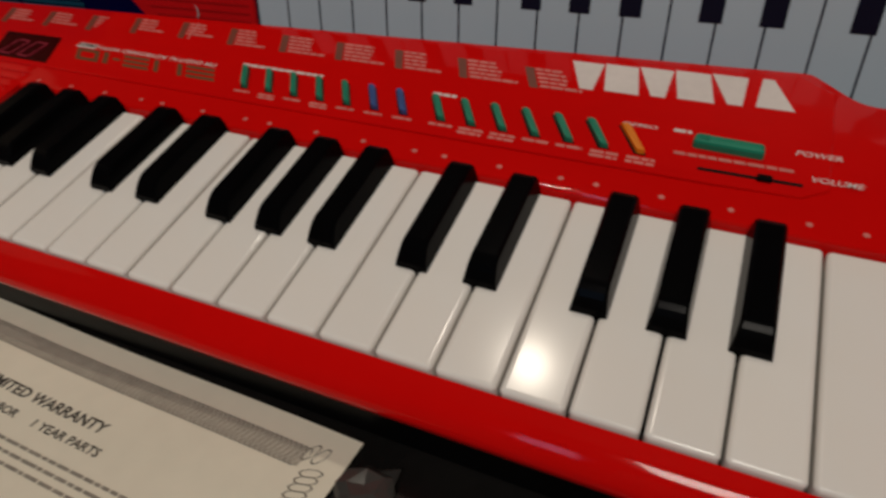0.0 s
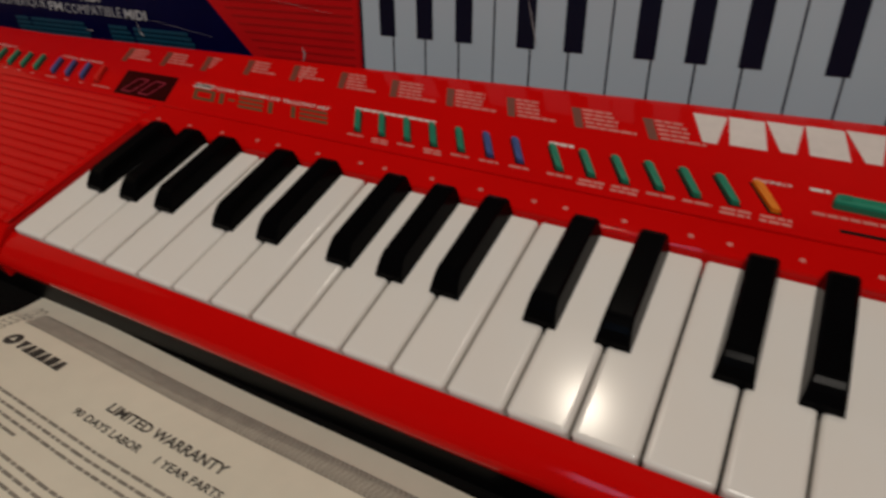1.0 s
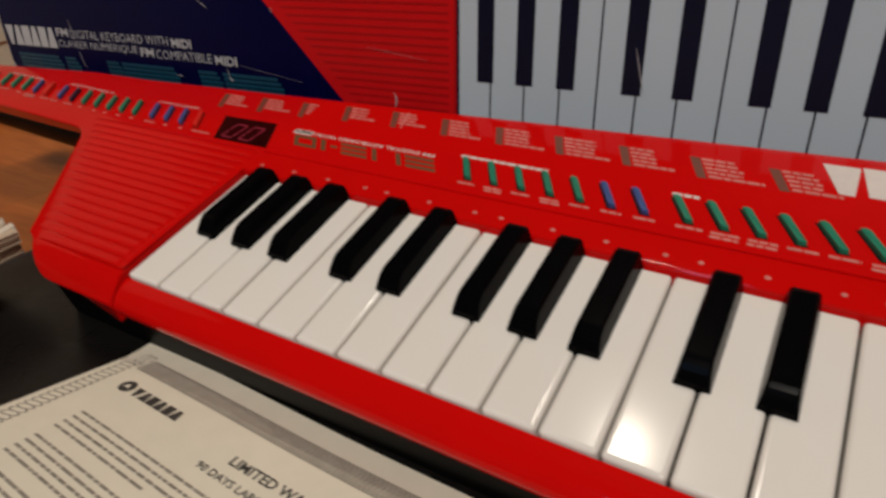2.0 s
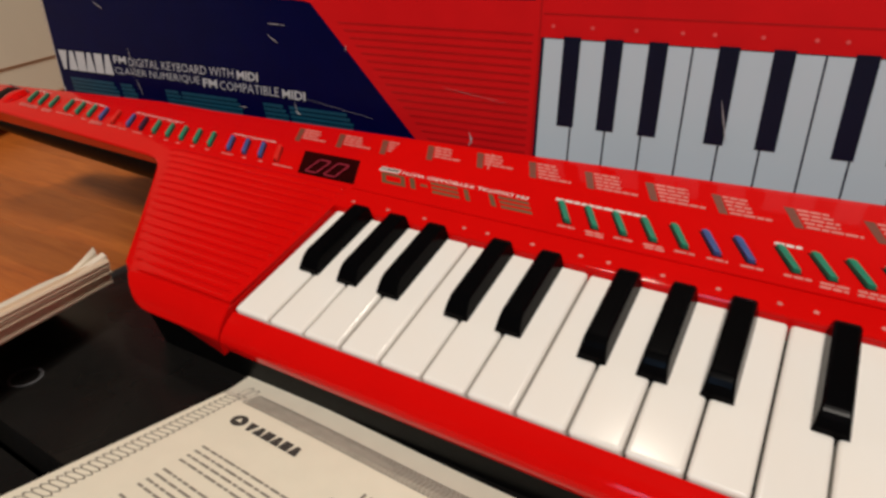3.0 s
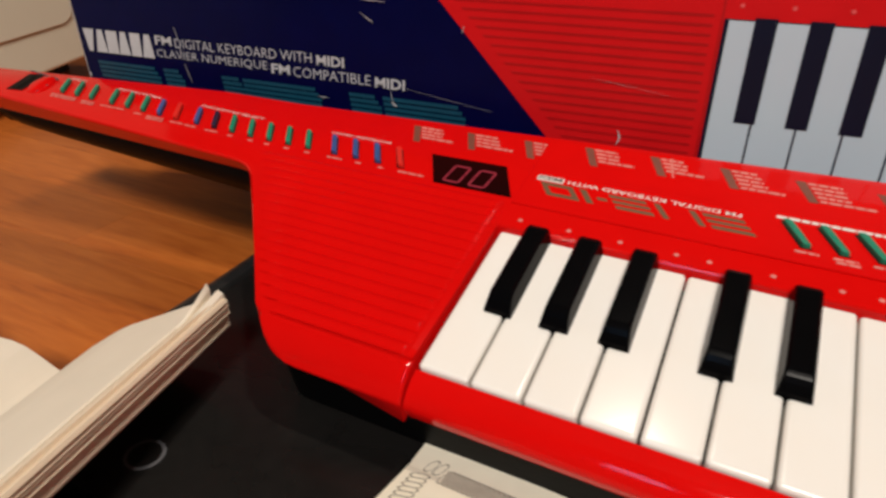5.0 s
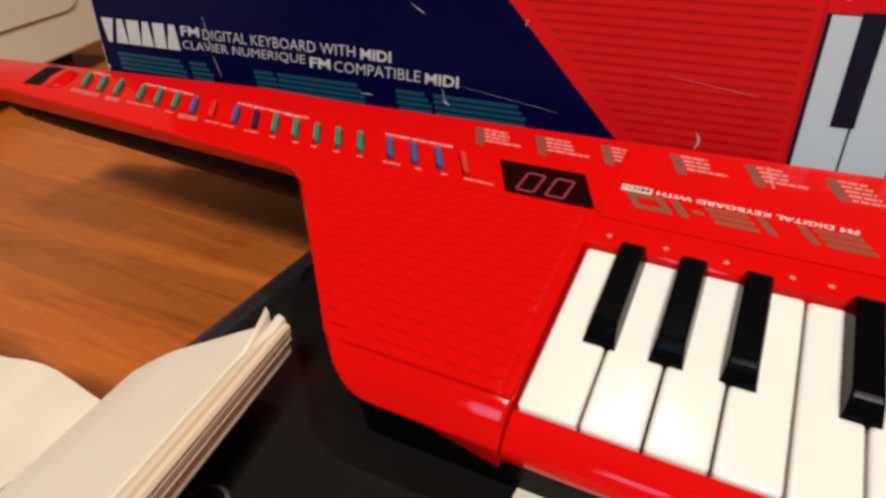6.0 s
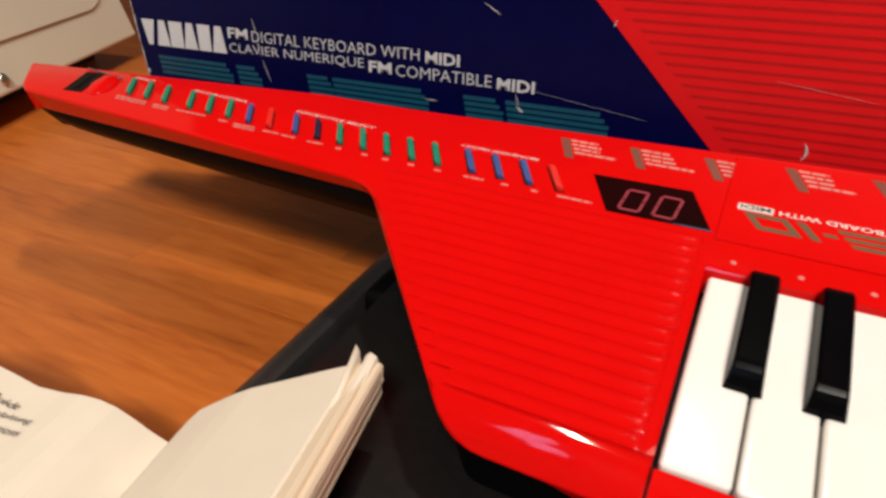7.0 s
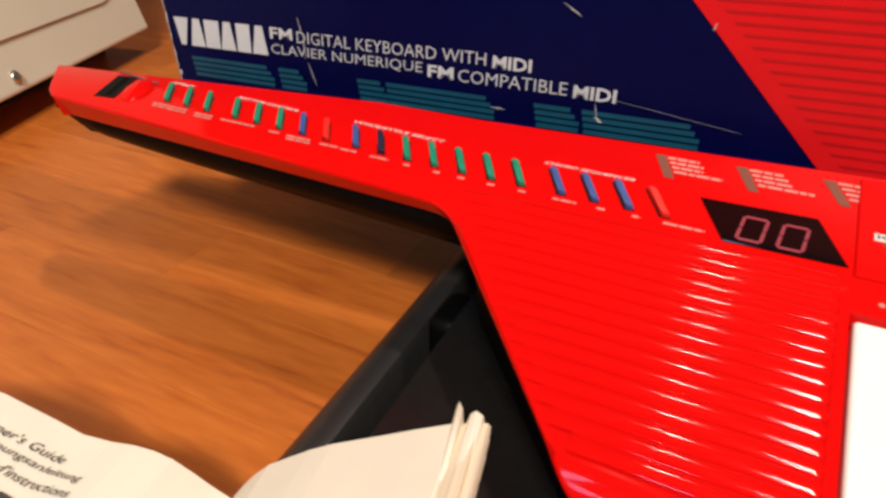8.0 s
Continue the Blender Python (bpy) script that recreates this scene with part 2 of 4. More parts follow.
# ---- the keyboard ----
P = 0.0188          # white key pitch
WHITES, BLACKS = 19, (1, 2, 3, 5, 6, 8, 9, 10, 12, 13, 15, 16, 17)
BEND = {1: -0.0026, 2: 0, 3: 0.0026, 5: -0.002, 6: 0.002}


def rear(x):
    return 0.1465 + 0.052 * x if x > -0.2 else 0.1361 - 0.14 * (-0.2 - x)


def top_z(x):
    return 0.0025 + max(0.0, -0.15 - x) * 0.03


def skirt_z(x):
    """Lower edge of the red shell: shallow at the root of the neck, deeper at its tip and by the keys."""
    for (x0, z0), (x1, z1) in zip(SKIRT, SKIRT[1:]):
        if x1 <= x <= x0:
            return z0 + (z1 - z0) * (x - x0) / (x1 - x0)
    return SKIRT[-1][1]


SKIRT = ((0.0, -0.0092), (-0.075, -0.0088), (-0.132, -0.0085), (-0.150, -0.0075), (-0.20, -0.0056), (-0.40, -0.0056))
keytar = thing("keytar", "red plastic shoulder keyboard with small keys lying on a black case", "keyboard", K)


def keytar_body():
    # one shell round the key well, open to the front
    pts = [(-0.0021, -0.0125), (-0.060, -0.0125), (-0.1405, 0.0805), (-0.373, 0.0845), (-0.393, rear(-0.393)), (-0.2, rear(-0.2)), (0.33, rear(0.33)), (0.347, 0.1475), (0.405, 0.1475), (0.405, -0.0125), (0.3590, -0.0125), (0.3590, 0.0762), (-0.0021, 0.0762)]
    radii = [0, 0.012, 0.012, 0.009, 0.004, 0, 0.003, 0.006, 0.01, 0.008, 0, 0, 0]
    bm = prism(rounded(pts, radii), -0.0180, 0.0025)
    for co, no in [((0, y, 0), (0, 1, 0)) for y in (0.001, -0.002, -0.005, -0.008, -0.0105)] + [((-0.15, 0, 0), (1, 0, 0))]:
        bmesh.ops.bisect_plane(bm, geom=list(bm.verts) + list(bm.edges) + list(bm.faces), plane_co=co, plane_no=no)
    for v in bm.verts:
        if v.co.z > 0:
            if v.co.y < 0.001:
                v.co.z -= (0.001 - v.co.y) * 0.30 + (0.001 - v.co.y) ** 2 * 34
            v.co.z += max(0.0, -0.15 - v.co.x) * 0.03
        elif v.co.x < -0.004:
            v.co.z = skirt_z(v.co.x)
            if v.co.y < 0.0855:
                v.co.y += 0.0030
                v.co.x += 0.0022 if v.co.y < 0.084 and v.co.x > -0.15 else 0.0
    edges = [e for e in bm.edges if len(e.link_faces) == 2 and e.calc_face_angle(0) > 0.9 and min(v.co.z for v in e.verts) > -0.010]
    bmesh.ops.bevel(bm, geom=edges, offset=0.0016, segments=3, affect="EDGES", profile=0.5)
    ob = part("body", bm, RED, keytar, smooth=True)
    ob.data.set_sharp_from_angle(angle=radians(28))
    # lip before the keys
    prof = [(-0.0003, -0.0020), (-0.0045, -0.0030), (-0.0085, -0.0050), (-0.0112, -0.0074), (-0.0121, -0.0091), (-0.0122, -0.0104), (-0.0097, -0.0180), (-0.0003, -0.0180)]
    bm = bmesh.new()
    a, b = [[bm.verts.new((x, y, z)) for y, z in prof] for x in (-0.0012, 0.3584)]
    for i in range(len(prof)):
        j = (i + 1) % len(prof)
        bm.faces.new([a[i], a[j], b[j], b[i]])
    bm.faces.new(a)
    bm.faces.new(b[::-1])
    ob = part("front_lip", bm, RED, keytar, smooth=True)
    ob.data.set_sharp_from_angle(angle=radians(32))
    bm = block(-0.0017, 0.3585, -0.0003, 0.0760, -0.0200, -0.0095)
    part("key_bed", bm, BED, keytar, "dark key bed under the keys")
    # raised control panel behind the keys
    pts = [(-0.002, 0.0915), (0.300, 0.0915), (0.330, 0.0925), (0.338, 0.098), (0.338, 0.150), (0.326, rear(0.326) - 0.004), (-0.002, rear(0) - 0.004)]
    part("control_panel", prism(pts, 0.0020, 0.0034, 0.0006, 2), RED, keytar)
    # underside, thicker towards the back
    pts = rounded([(0.40, -0.0095), (-0.056, -0.0095), (-0.130, 0.078), (-0.130, 0.134), (0.32, 0.156), (0.40, 0.142)], [0.005] * 6, 3)
    bm = prism(pts, -0.0335, -0.0102)
    for v in bm.verts:
        if v.co.z < -0.03:
            v.co.z = -0.0365 - 0.268 * v.co.y
    part("bottom_shell", bm, BLACK, keytar, "black plastic underside")
    # neck underside, boat-shaped, flush with the red shell's front edge
    bm = bmesh.new()
    rows = []
    for k in range(19):
        q = k / 18
        x = -0.128 - q * 0.256
        z = skirt_z(x) + 0.0012
        depth = 0.0005 + (z + 0.0195 + 0.0070 * (x + 0.37) / 0.22) * math.sin(min(1.0, (1 - q) * 12.0) * math.pi / 2) ** 0.7
        y0, y1 = 0.0850 + 0.0045 * max(0.0, (-0.1405 - x) / 0.2275) + 0.002 * q ** 8, rear(x) - 0.003 - 0.004 * q ** 4
        prof = [(y0, z), (y0 + 0.0006, z - depth * 0.6), (y0 + 0.0035, z - depth), (y0 + 0.012, z - depth * 1.10), (y1 - 0.012, z - depth * 1.10), (y1 - 0.004, z - depth * 0.7), (y1, z)]
        rows.append([bm.verts.new((x, y, zz)) for y, zz in prof])
    for a, b in zip(rows, rows[1:]):
        for i in range(6):
            bm.faces.new([a[i], a[i + 1], b[i + 1], b[i]])
        bm.faces.new([a[6], a[0], b[0], b[6]])
    bm.faces.new(rows[0])
    bm.faces.new(rows[-1][::-1])
    part("neck_shell", bm, BLACK, keytar, "black plastic underside of the neck", smooth=True)


def keytar_ribs():
    for k in range(16):
        y = 0.0890 - k * 0.0057
        left = -0.1405 + (0.0805 - y) * 0.8656 + 0.0048 + max(0.0, 0.010 - y) * 0.5
        bm = bmesh.new()
        ring = []
        for x, q in ((left, 0.0), (left + 0.004, 0.28), (left + 0.009, 0.72), (left + 0.015, 0.96), (left + 0.020, 1), (left + 0.0215, 1), (-0.0082, 1), (-0.0072, 1), (-0.0048, 0.2)):
            ring.append([bm.verts.new((x, y + 0.00285 * c, 0.0023 + 0.0011 * q * (1 - c * c))) for c in (-1, -0.75, -0.5, -0.25, 0, 0.25, 0.5, 0.75, 1)])
        for a, b in zip(ring, ring[1:]):
            for i in range(8):
                bm.faces.new([a[i], a[i + 1], b[i + 1], b[i]])
        bm.faces.new(ring[-1][::-1])
        part("rib", bm, RED, keytar, smooth=True)


def keytar_edge():
    """The edge beside the lowest key, falling away towards it."""
    bm = bmesh.new()
    rows = [[bm.verts.new((x, y, z)) for x, z in ((-0.0060, 0.0022), (-0.0054, 0.0028 - dip), (-0.0046, 0.00285 - dip), (-0.0022, 0.0024), (-0.0022, 0.0020))] for y, dip in ((0.0005, 0.0005), (0.0040, 0.0), (0.0840, 0.0), (0.0870, 0.0005))]
    for a, b in zip(rows, rows[1:]):
        for i in range(5):
            j = (i + 1) % 5
            bm.faces.new([a[i], a[j], b[j], b[i]])
    bm.faces.new(rows[0])
    bm.faces.new(rows[-1][::-1])
    part("edge_strip", bm, RED, keytar)


def keytar_keys():
    w = (P - 0.0009) / 2
    bm = block(-w, w, 0.0002, 0.0758, -0.0085, 0, 0.0016, 8)
    first = part("white_key", bm, WHITE_KEY, keytar, smooth=False)
    for i in range(WHITES):
        if i == 0:
            # the lowest key reaches further to its free side
            for v in first.data.vertices:
                v.co.x -= 0.0009 if v.co.x < 0 else 0.0
            ob = first
        elif i == 1:
            ob = part("white_key", block(-w, w, 0.0002, 0.0758, -0.0085, 0, 0.0016, 8), WHITE_KEY, keytar)
            inner = ob.data
        else:
            ob = new("white_key", inner)
        ob.parent = keytar
        r = random.Random(i)
        ob.location = ((i + 0.5) * P, 0, r.uniform(-0.0002, 0.0002))
        ob.rotation_euler = (math.radians(r.uniform(-0.25, 0.25)), math.radians(r.uniform(-0.5, 0.5)), 0)
    bm = bmesh.new()
    rows = []
    def half(z):
        return 0.0061 - 0.0019 * (z + 0.004) / 0.012
    # sloping front, flat top and a rounded back, with sides that lean in towards the top
    for y, z in ((0.0310, -0.0015), (0.0312, 0.0006), (0.0315, 0.0024), (0.0322, 0.0034), (0.0335, 0.0049), (0.0350, 0.0063), (0.0358, 0.00685), (0.0366, 0.0073), (0.0374, 0.0076), (0.0384, 0.0078), (0.0735, 0.0080), (0.0760, 0.0068)):
        low, mid = half(-0.004), half(z - 0.0010)
        rows.append([bm.verts.new(c) for c in ((-low, y, -0.004), (-mid, y, z - 0.0010), (0.0008 - half(z), y, z), (half(z) - 0.0008, y, z), (mid, y, z - 0.0010), (low, y, -0.004))])
    for a, b in zip(rows, rows[1:]):
        for i in range(6):
            j = (i + 1) % 6
            bm.faces.new([a[i], a[j], b[j], b[i]])
    bm.faces.new(rows[0])
    bm.faces.new(rows[-1][::-1])
    first = part("black_key", bm, BLACK_KEY, keytar)
    for k, i in enumerate(BLACKS):
        ob = first if k == 0 else new("black_key", first.data)
        ob.parent = keytar
        ob.location = (i * P + BEND[(i - 1) % 7 + 1], 0, 0)


def button(x, mat, raised=0.0022):
    """A slanted rubber bar through a slot, its lower end at x."""
    z = top_z(x) + (0.0009 if -0.002 < x < 0.33 else 0)
    pts = rounded([(x + 0.0002, 0.1000), (x + 0.0032, 0.1000), (x - 0.0050, 0.1133), (x - 0.0080, 0.1133)], [0.0009] * 4, 3)
    # dark flat wider than the bar: the slot's shadow put in as colour
    part("button_slot_shade", flat([(x - 0.0005, 0.0996), (x + 0.0037, 0.0996), (x - 0.0046, 0.1137), (x - 0.0088, 0.1137)], z + 0.00012), BED, keytar)
    ob = part("button", prism(pts, z - 0.0005, z + raised, 0.0006, 2), mat, keytar)
    return ob


def keytar_controls():
    STEP = 0.01275
    for k, mat in enumerate((GREEN, GREEN, GREEN)):
        button(-0.3045 + k * 0.0128, mat)
    for k, mat in enumerate((GREEN, GREEN, GREEN, BLUE, CORAL)):
        button(-0.2615 + k * 0.0129, mat)
    for k, mat in enumerate((BLUE, NAVY, GREEN, GREEN, GREEN, GREEN, GREEN)):
        button(-0.1945 + k * 0.0127, mat)
    for k, mat in enumerate((BLUE, BLUE, BLUE, CORAL)):
        button(-0.1020 + k * 0.0128, mat)
    for k, mat in enumerate((GREEN, GREEN, GREEN, GREEN, GREEN, BLUE, BLUE)):
        button(0.1110 + k * STEP, mat)
    for k, mat in enumerate((GREEN, GREEN, GREEN, GREEN, GREEN, GREEN, ORANGE)):
        button(0.2035 + k * 0.0124, mat)
    # power slider
    pts = rounded([(0.2950, 0.1080), (0.3178, 0.1070), (0.3174, 0.1118), (0.2955, 0.1126)], [0.0012] * 4, 3)
    part("power_slider", prism(pts, 0.0030, 0.0068, 0.0012, 2), GREEN, keytar, "green rubber power slider")
    for k in range(3):
        part("slider_ridge", block(0.2972 + k * 0.0011, 0.2977 + k * 0.0011, 0.1088, 0.1116, 0.0064, 0.0074, 0.0002, 1), GREEN, keytar)
    # slider slot as a near-black block, thickened to paint its trough's shading
    part("volume_slot_shade", block(0.2985, 0.330, 0.0970, 0.0984, 0.0018, 0.0036), BED, keytar)
    part("volume_knob", block(0.3165, 0.3212, 0.0962, 0.0990, 0.0030, 0.0048, 0.0006), BLACK, keytar)
    # display window with two seven-segment zeros
    pts = [(-0.0418, 0.0945), (-0.0035, 0.0950), (-0.0137, 0.1158), (-0.0525, 0.1148)]
    window = part("display_window", prism(pts, 0.0015, 0.0031, 0.0003, 1), SMOKED, keytar, "smoked black display window")
    for ox in (-0.0378, -0.0250):
        def seg(a, b, w=0.0011):
            a, b = Vector(a), Vector(b)
            d = (b - a).normalized()
            nrm = Vector((-d.y, d.x)) * w / 2
            pts = [a + d * 0.0003 + nrm, a + d * 0.0003 - nrm, b - d * 0.0003 - nrm, b - d * 0.0003 + nrm]
            part("segment", flat([(q.x, q.y) for q in pts], 0.0034), SEGMENT, window)
        lo, mid, hi = 0.0967, 0.1027, 0.1087
        def at(x, y):
            return (ox + x + (y - lo) * 0.11, y)
        for x in (0.0, 0.0076):
            seg(at(x, lo), at(x, mid))
            seg(at(x, mid), at(x, hi))
        seg(at(0, lo), at(0.0076, lo))
        seg(at(0, hi), at(0.0076, hi))
    # pitch wheel in the neck end
    z = top_z(-0.338)
    lean = pose(-0.3400, 0.1020, z, 0, 0, 8)
    bm = bmesh.new()
    bmesh.ops.create_cone(bm, segments=36, radius1=0.0120, radius2=0.0120, depth=0.0160, cap_ends=True)
    bm.transform(lean @ pose(0, 0, -0.0113, 90, 0, 0))
    part("pitch_wheel", bm, BLACK, keytar, "black pitch wheel")
    bm = block(-0.0064, 0.0064, -0.0100, 0.0100, -0.004, 0.0004)
    bm.transform(lean)
    part("wheel_slot", bm, BED, keytar)
    bm = bmesh.new()
    bmesh.ops.create_uvsphere(bm, u_segments=20, v_segments=10, radius=1)
    bm.transform(lean @ pose(0.0142, -0.001, -0.0010) @ Matrix.Diagonal((0.0080, 0.0108, 0.0036, 1)))
    part("thumb_rest", bm, RED, keytar, smooth=True)
    bm = block(-0.012, 0.020, 0.0108, 0.0114, -0.0002, 0.0008)
    bm.transform(lean @ pose(0, 0, 0, 0, 0, -15))
    part("seam_strip", bm, RING, keytar, "thin grey seam along the neck")


def bars(name, rows, mat, parent, z):
    """Rows of unreadable small print: (x, y, length, height)."""
    bm = bmesh.new()
    rng = random.Random(len(rows) * 7 + int(abs(rows[0][0]) * 1e4))
    for x, y, length, h in rows:
        s = 0.0
        while s < length:
            w = min(rng.uniform(0.0022, 0.0052), length - s)
            block(x + s, x + s + w, y, y + h, z, z + 0.00012, bm=bm)
            s += w + 0.0006
    return tagged(part(name, bm, mat, parent), kind="stuff")


def keytar_print():
    z0 = 0.0035
    # voice lists along the back edge
    rng = random.Random(11)
    for k in range(11):
        x = -0.073 + k * 0.0298
        z = 0.00355 if x > -0.002 else 0.0027
        y1 = min(rear(x) - 0.0085, 0.1405)
        n = 5 if k > 4 else 4
        xs = x + 0.0045
        long = rng.uniform(0.010, 0.0145)
        bars("voice_list", [(xs + 0.0013 * i, y1 - i * 0.0027, long * rng.uniform(0.9, 1.05) + (0.006 if i == n - 1 else 0), 0.0015) for i in range(n)], PINK, keytar, z)
        part("list_mark", flat([(xs + 0.0012, y1 - 0.0115), (xs + 0.0048, y1 - 0.0115), (xs - 0.0010, y1 + 0.0018), (xs - 0.0050, y1 + 0.0018)], z), MARK, keytar)
    part("list_divider", flat([(0.058, 0.129), (0.0588, 0.129), (0.0552, 0.143), (0.0544, 0.143)], 0.00365), PINK, keytar)
    # brand mark, seen upside down: six plain white shapes
    for x, w, foot, head in [(0.3165 - 0.01335 * i, 0.0128, (0.3, 1, 1, 1, 1, 1)[i], (1, 0.4, 1, 0.4, 1, 0.4)[i]) for i in range(6)]:
        y0, y1 = 0.1352, 0.1522
        y0, y1 = y0 + (x - 0.285) * 0.05 - 0.001, y1 + (x - 0.285) * 0.05
        bm = flat([(x - w / 2 * head + 0.0025, y0), (x + w / 2 * head + 0.0025, y0), (x + w / 2 * foot - 0.001, y1), (x - w / 2 * foot - 0.001, y1)], 0.0037)
        part("brand_mark", bm, PRINT, keytar, "white brand mark")
    # model mark: olive blocks, upside down, with the line of words above it
    def stroke(x0, x1, y0, y1, bm):
        flat([(x + (0.1050 - y) * 0.7, y) for x, y in ((x0, y0), (x1, y0), (x1, y1), (x0, y1))], z0, bm)
    for i, (x, w) in enumerate(((0.0153, 0.0145), (0.0272, 0.0030), (0.0340, 0.0042), (0.0463, 0.0155), (0.0657, 0.0165), (0.0845, 0.0160))):
        bm = bmesh.new()
        l, r = x - w / 2, x + w / 2
        if i == 1:
            stroke(l, r, 0.1008, 0.1092, bm)
        elif i == 2:
            stroke(l, r, 0.1042, 0.1058, bm)
        elif i == 4:
            stroke(l, l + 0.0026, 0.1008, 0.1092, bm)
            stroke(r - 0.0026, r, 0.1008, 0.1092, bm)
        else:
            stroke(l, r, 0.1008, 0.1027, bm)
            stroke(l, r, 0.1073, 0.1092, bm)
            if i == 0:
                stroke(l, l + 0.0026, 0.1027, 0.1073, bm)
                stroke(r - 0.0026, r, 0.1027, 0.1073, bm)
            else:
                stroke(l, r, 0.1041, 0.1059, bm)
        part("model_mark", bm, OLIVE, keytar, "olive green model mark")
    words("lettering", "FM DIGITAL KEYBOARD WITH", Matrix.Translation((0.0885, 0.1130, z0 + 0.0002)) @ pose(0, 0, 0, 0, 0, 180), 0.0715, 0.0026, PRINT, keytar, bold=0.01)
    part("word_box", block(0.0030, 0.0150, 0.1100, 0.1135, z0 - 0.0001, z0 + 0.0002), PRINT, keytar, "white printed box")
    words("lettering", "MIDI", Matrix.Translation((0.0142, 0.1129, z0 + 0.0004)) @ pose(0, 0, 0, 0, 0, 180), 0.0104, 0.0023, INK, keytar, bold=0.02)
    # readable headings over the button groups
    def heading(text, x, y, w, h=0.0018, mat=PRINT, z=None):
        words("printed_heading", text, Matrix.Translation((x, y, (z if z is not None else top_z(x) + 0.0003))) @ pose(0, 0, 0, 0, math.degrees(math.atan(0.03)) if x < -0.15 else 0, 0), w, h, mat, keytar, shear=0.25, bold=0.004)
    heading("RHYTHM CONTROL", -0.2700, 0.1145, 0.036)
    heading("VOICE/STYLE SELECT", -0.2040, 0.1160, 0.046)
    heading("CHORD SEQUENCER", -0.1130, 0.1160, 0.036)
    heading("EFFECT", -0.3125, 0.1145, 0.014)
    heading("DEMO", 0.2700, 0.1145, 0.0125, z=0.0036)
    heading("POWER", 0.3270, 0.1122, 0.0138, 0.0025, z=0.0037)
    heading("VOLUME", 0.3325, 0.1002, 0.0148, 0.0025, z=0.0037)
    for x, w in ((0.1010, 0.042), (0.1950, 0.010), (0.2880, 0.006)):
        bars("printed_heading", [(x, 0.1150, w, 0.0016)], PRINT, keytar, 0.0035)
    # small captions under the buttons
    caps = [(-0.309, 0.012), (-0.298, 0.011), (-0.282, 0.011), (-0.266, 0.020), (-0.238, 0.006), (-0.228, 0.013), (-0.210, 0.010), (-0.199, 0.008), (-0.184, 0.009), (-0.168, 0.003), (-0.154, 0.003), (-0.143, 0.003), (-0.130, 0.003), (-0.117, 0.003), (-0.103, 0.009), (-0.086, 0.003), (-0.073, 0.003), (-0.062, 0.014)]
    for x, w in caps:
        rows = [(x, 0.0964, w, 0.0011)] + ([(x + 0.001, 0.0945, w, 0.0011)] if 0.0108 < w < 0.0135 and x < -0.2 else [])
        bars("button_caption", rows, PINK, keytar, top_z(x) + 0.0001)
    for k in range(7):
        bars("button_caption", [(0.109 + k * 0.01275, 0.0968, 0.008, 0.0012)] + ([(0.110 + k * 0.01275, 0.0950, 0.008, 0.0012)] if k in (1, 3) else []), PINK, keytar, 0.0035)
    for k in range(7):
        bars("button_caption", [(0.2010 + k * 0.0124, 0.0968 - 0.0021 * i, 0.0095, 0.0013) for i in range(2 if k in (1, 2, 5, 6) else 1)], PINK, keytar, 0.0035)
    bars("volume_scale", [(0.290, 0.1030, 0.037, 0.0014)], PINK, keytar, 0.0036)
    # key marks
    dots = (0.006, 0.027, 0.048, 0.0695, 0.0815, 0.1035, 0.1255, 0.1375, 0.1595, 0.1805, 0.202, 0.214, 0.235, 0.257, 0.269, 0.290, 0.311, 0.333, 0.348)
    for x in dots:
        bm = bmesh.new()
        bmesh.ops.create_circle(bm, cap_ends=True, segments=8, radius=0.0010)
        bm.transform(Matrix.Translation((x, 0.0818, 0.0027)))
        part("key_mark", bm, PINK, keytar)


keytar_body()
keytar_ribs()
keytar_edge()
keytar_keys()
keytar_controls()
keytar_print()

# ---- the printed carton behind the keyboard ----
LX, LZ = 0.044, 0.33
un = Vector((1, LX, 0)).normalized()
nn = Vector((-LX, 1, -LZ)).normalized()
vn = un.cross(nn) if un.cross(nn).z > 0 else -un.cross(nn)
# carton frame: x along the face, y up the face, z out of the face towards the viewer
BOXM = K @ Matrix(((un.x, vn.x, -nn.x, 0), (un.y, vn.y, -nn.y, 0.1764), (un.z, vn.z, -nn.z, 0), (0, 0, 0, 1)))
carton = thing("carton", "worn navy and red cardboard box printed with a keyboard picture", "box", BOXM)


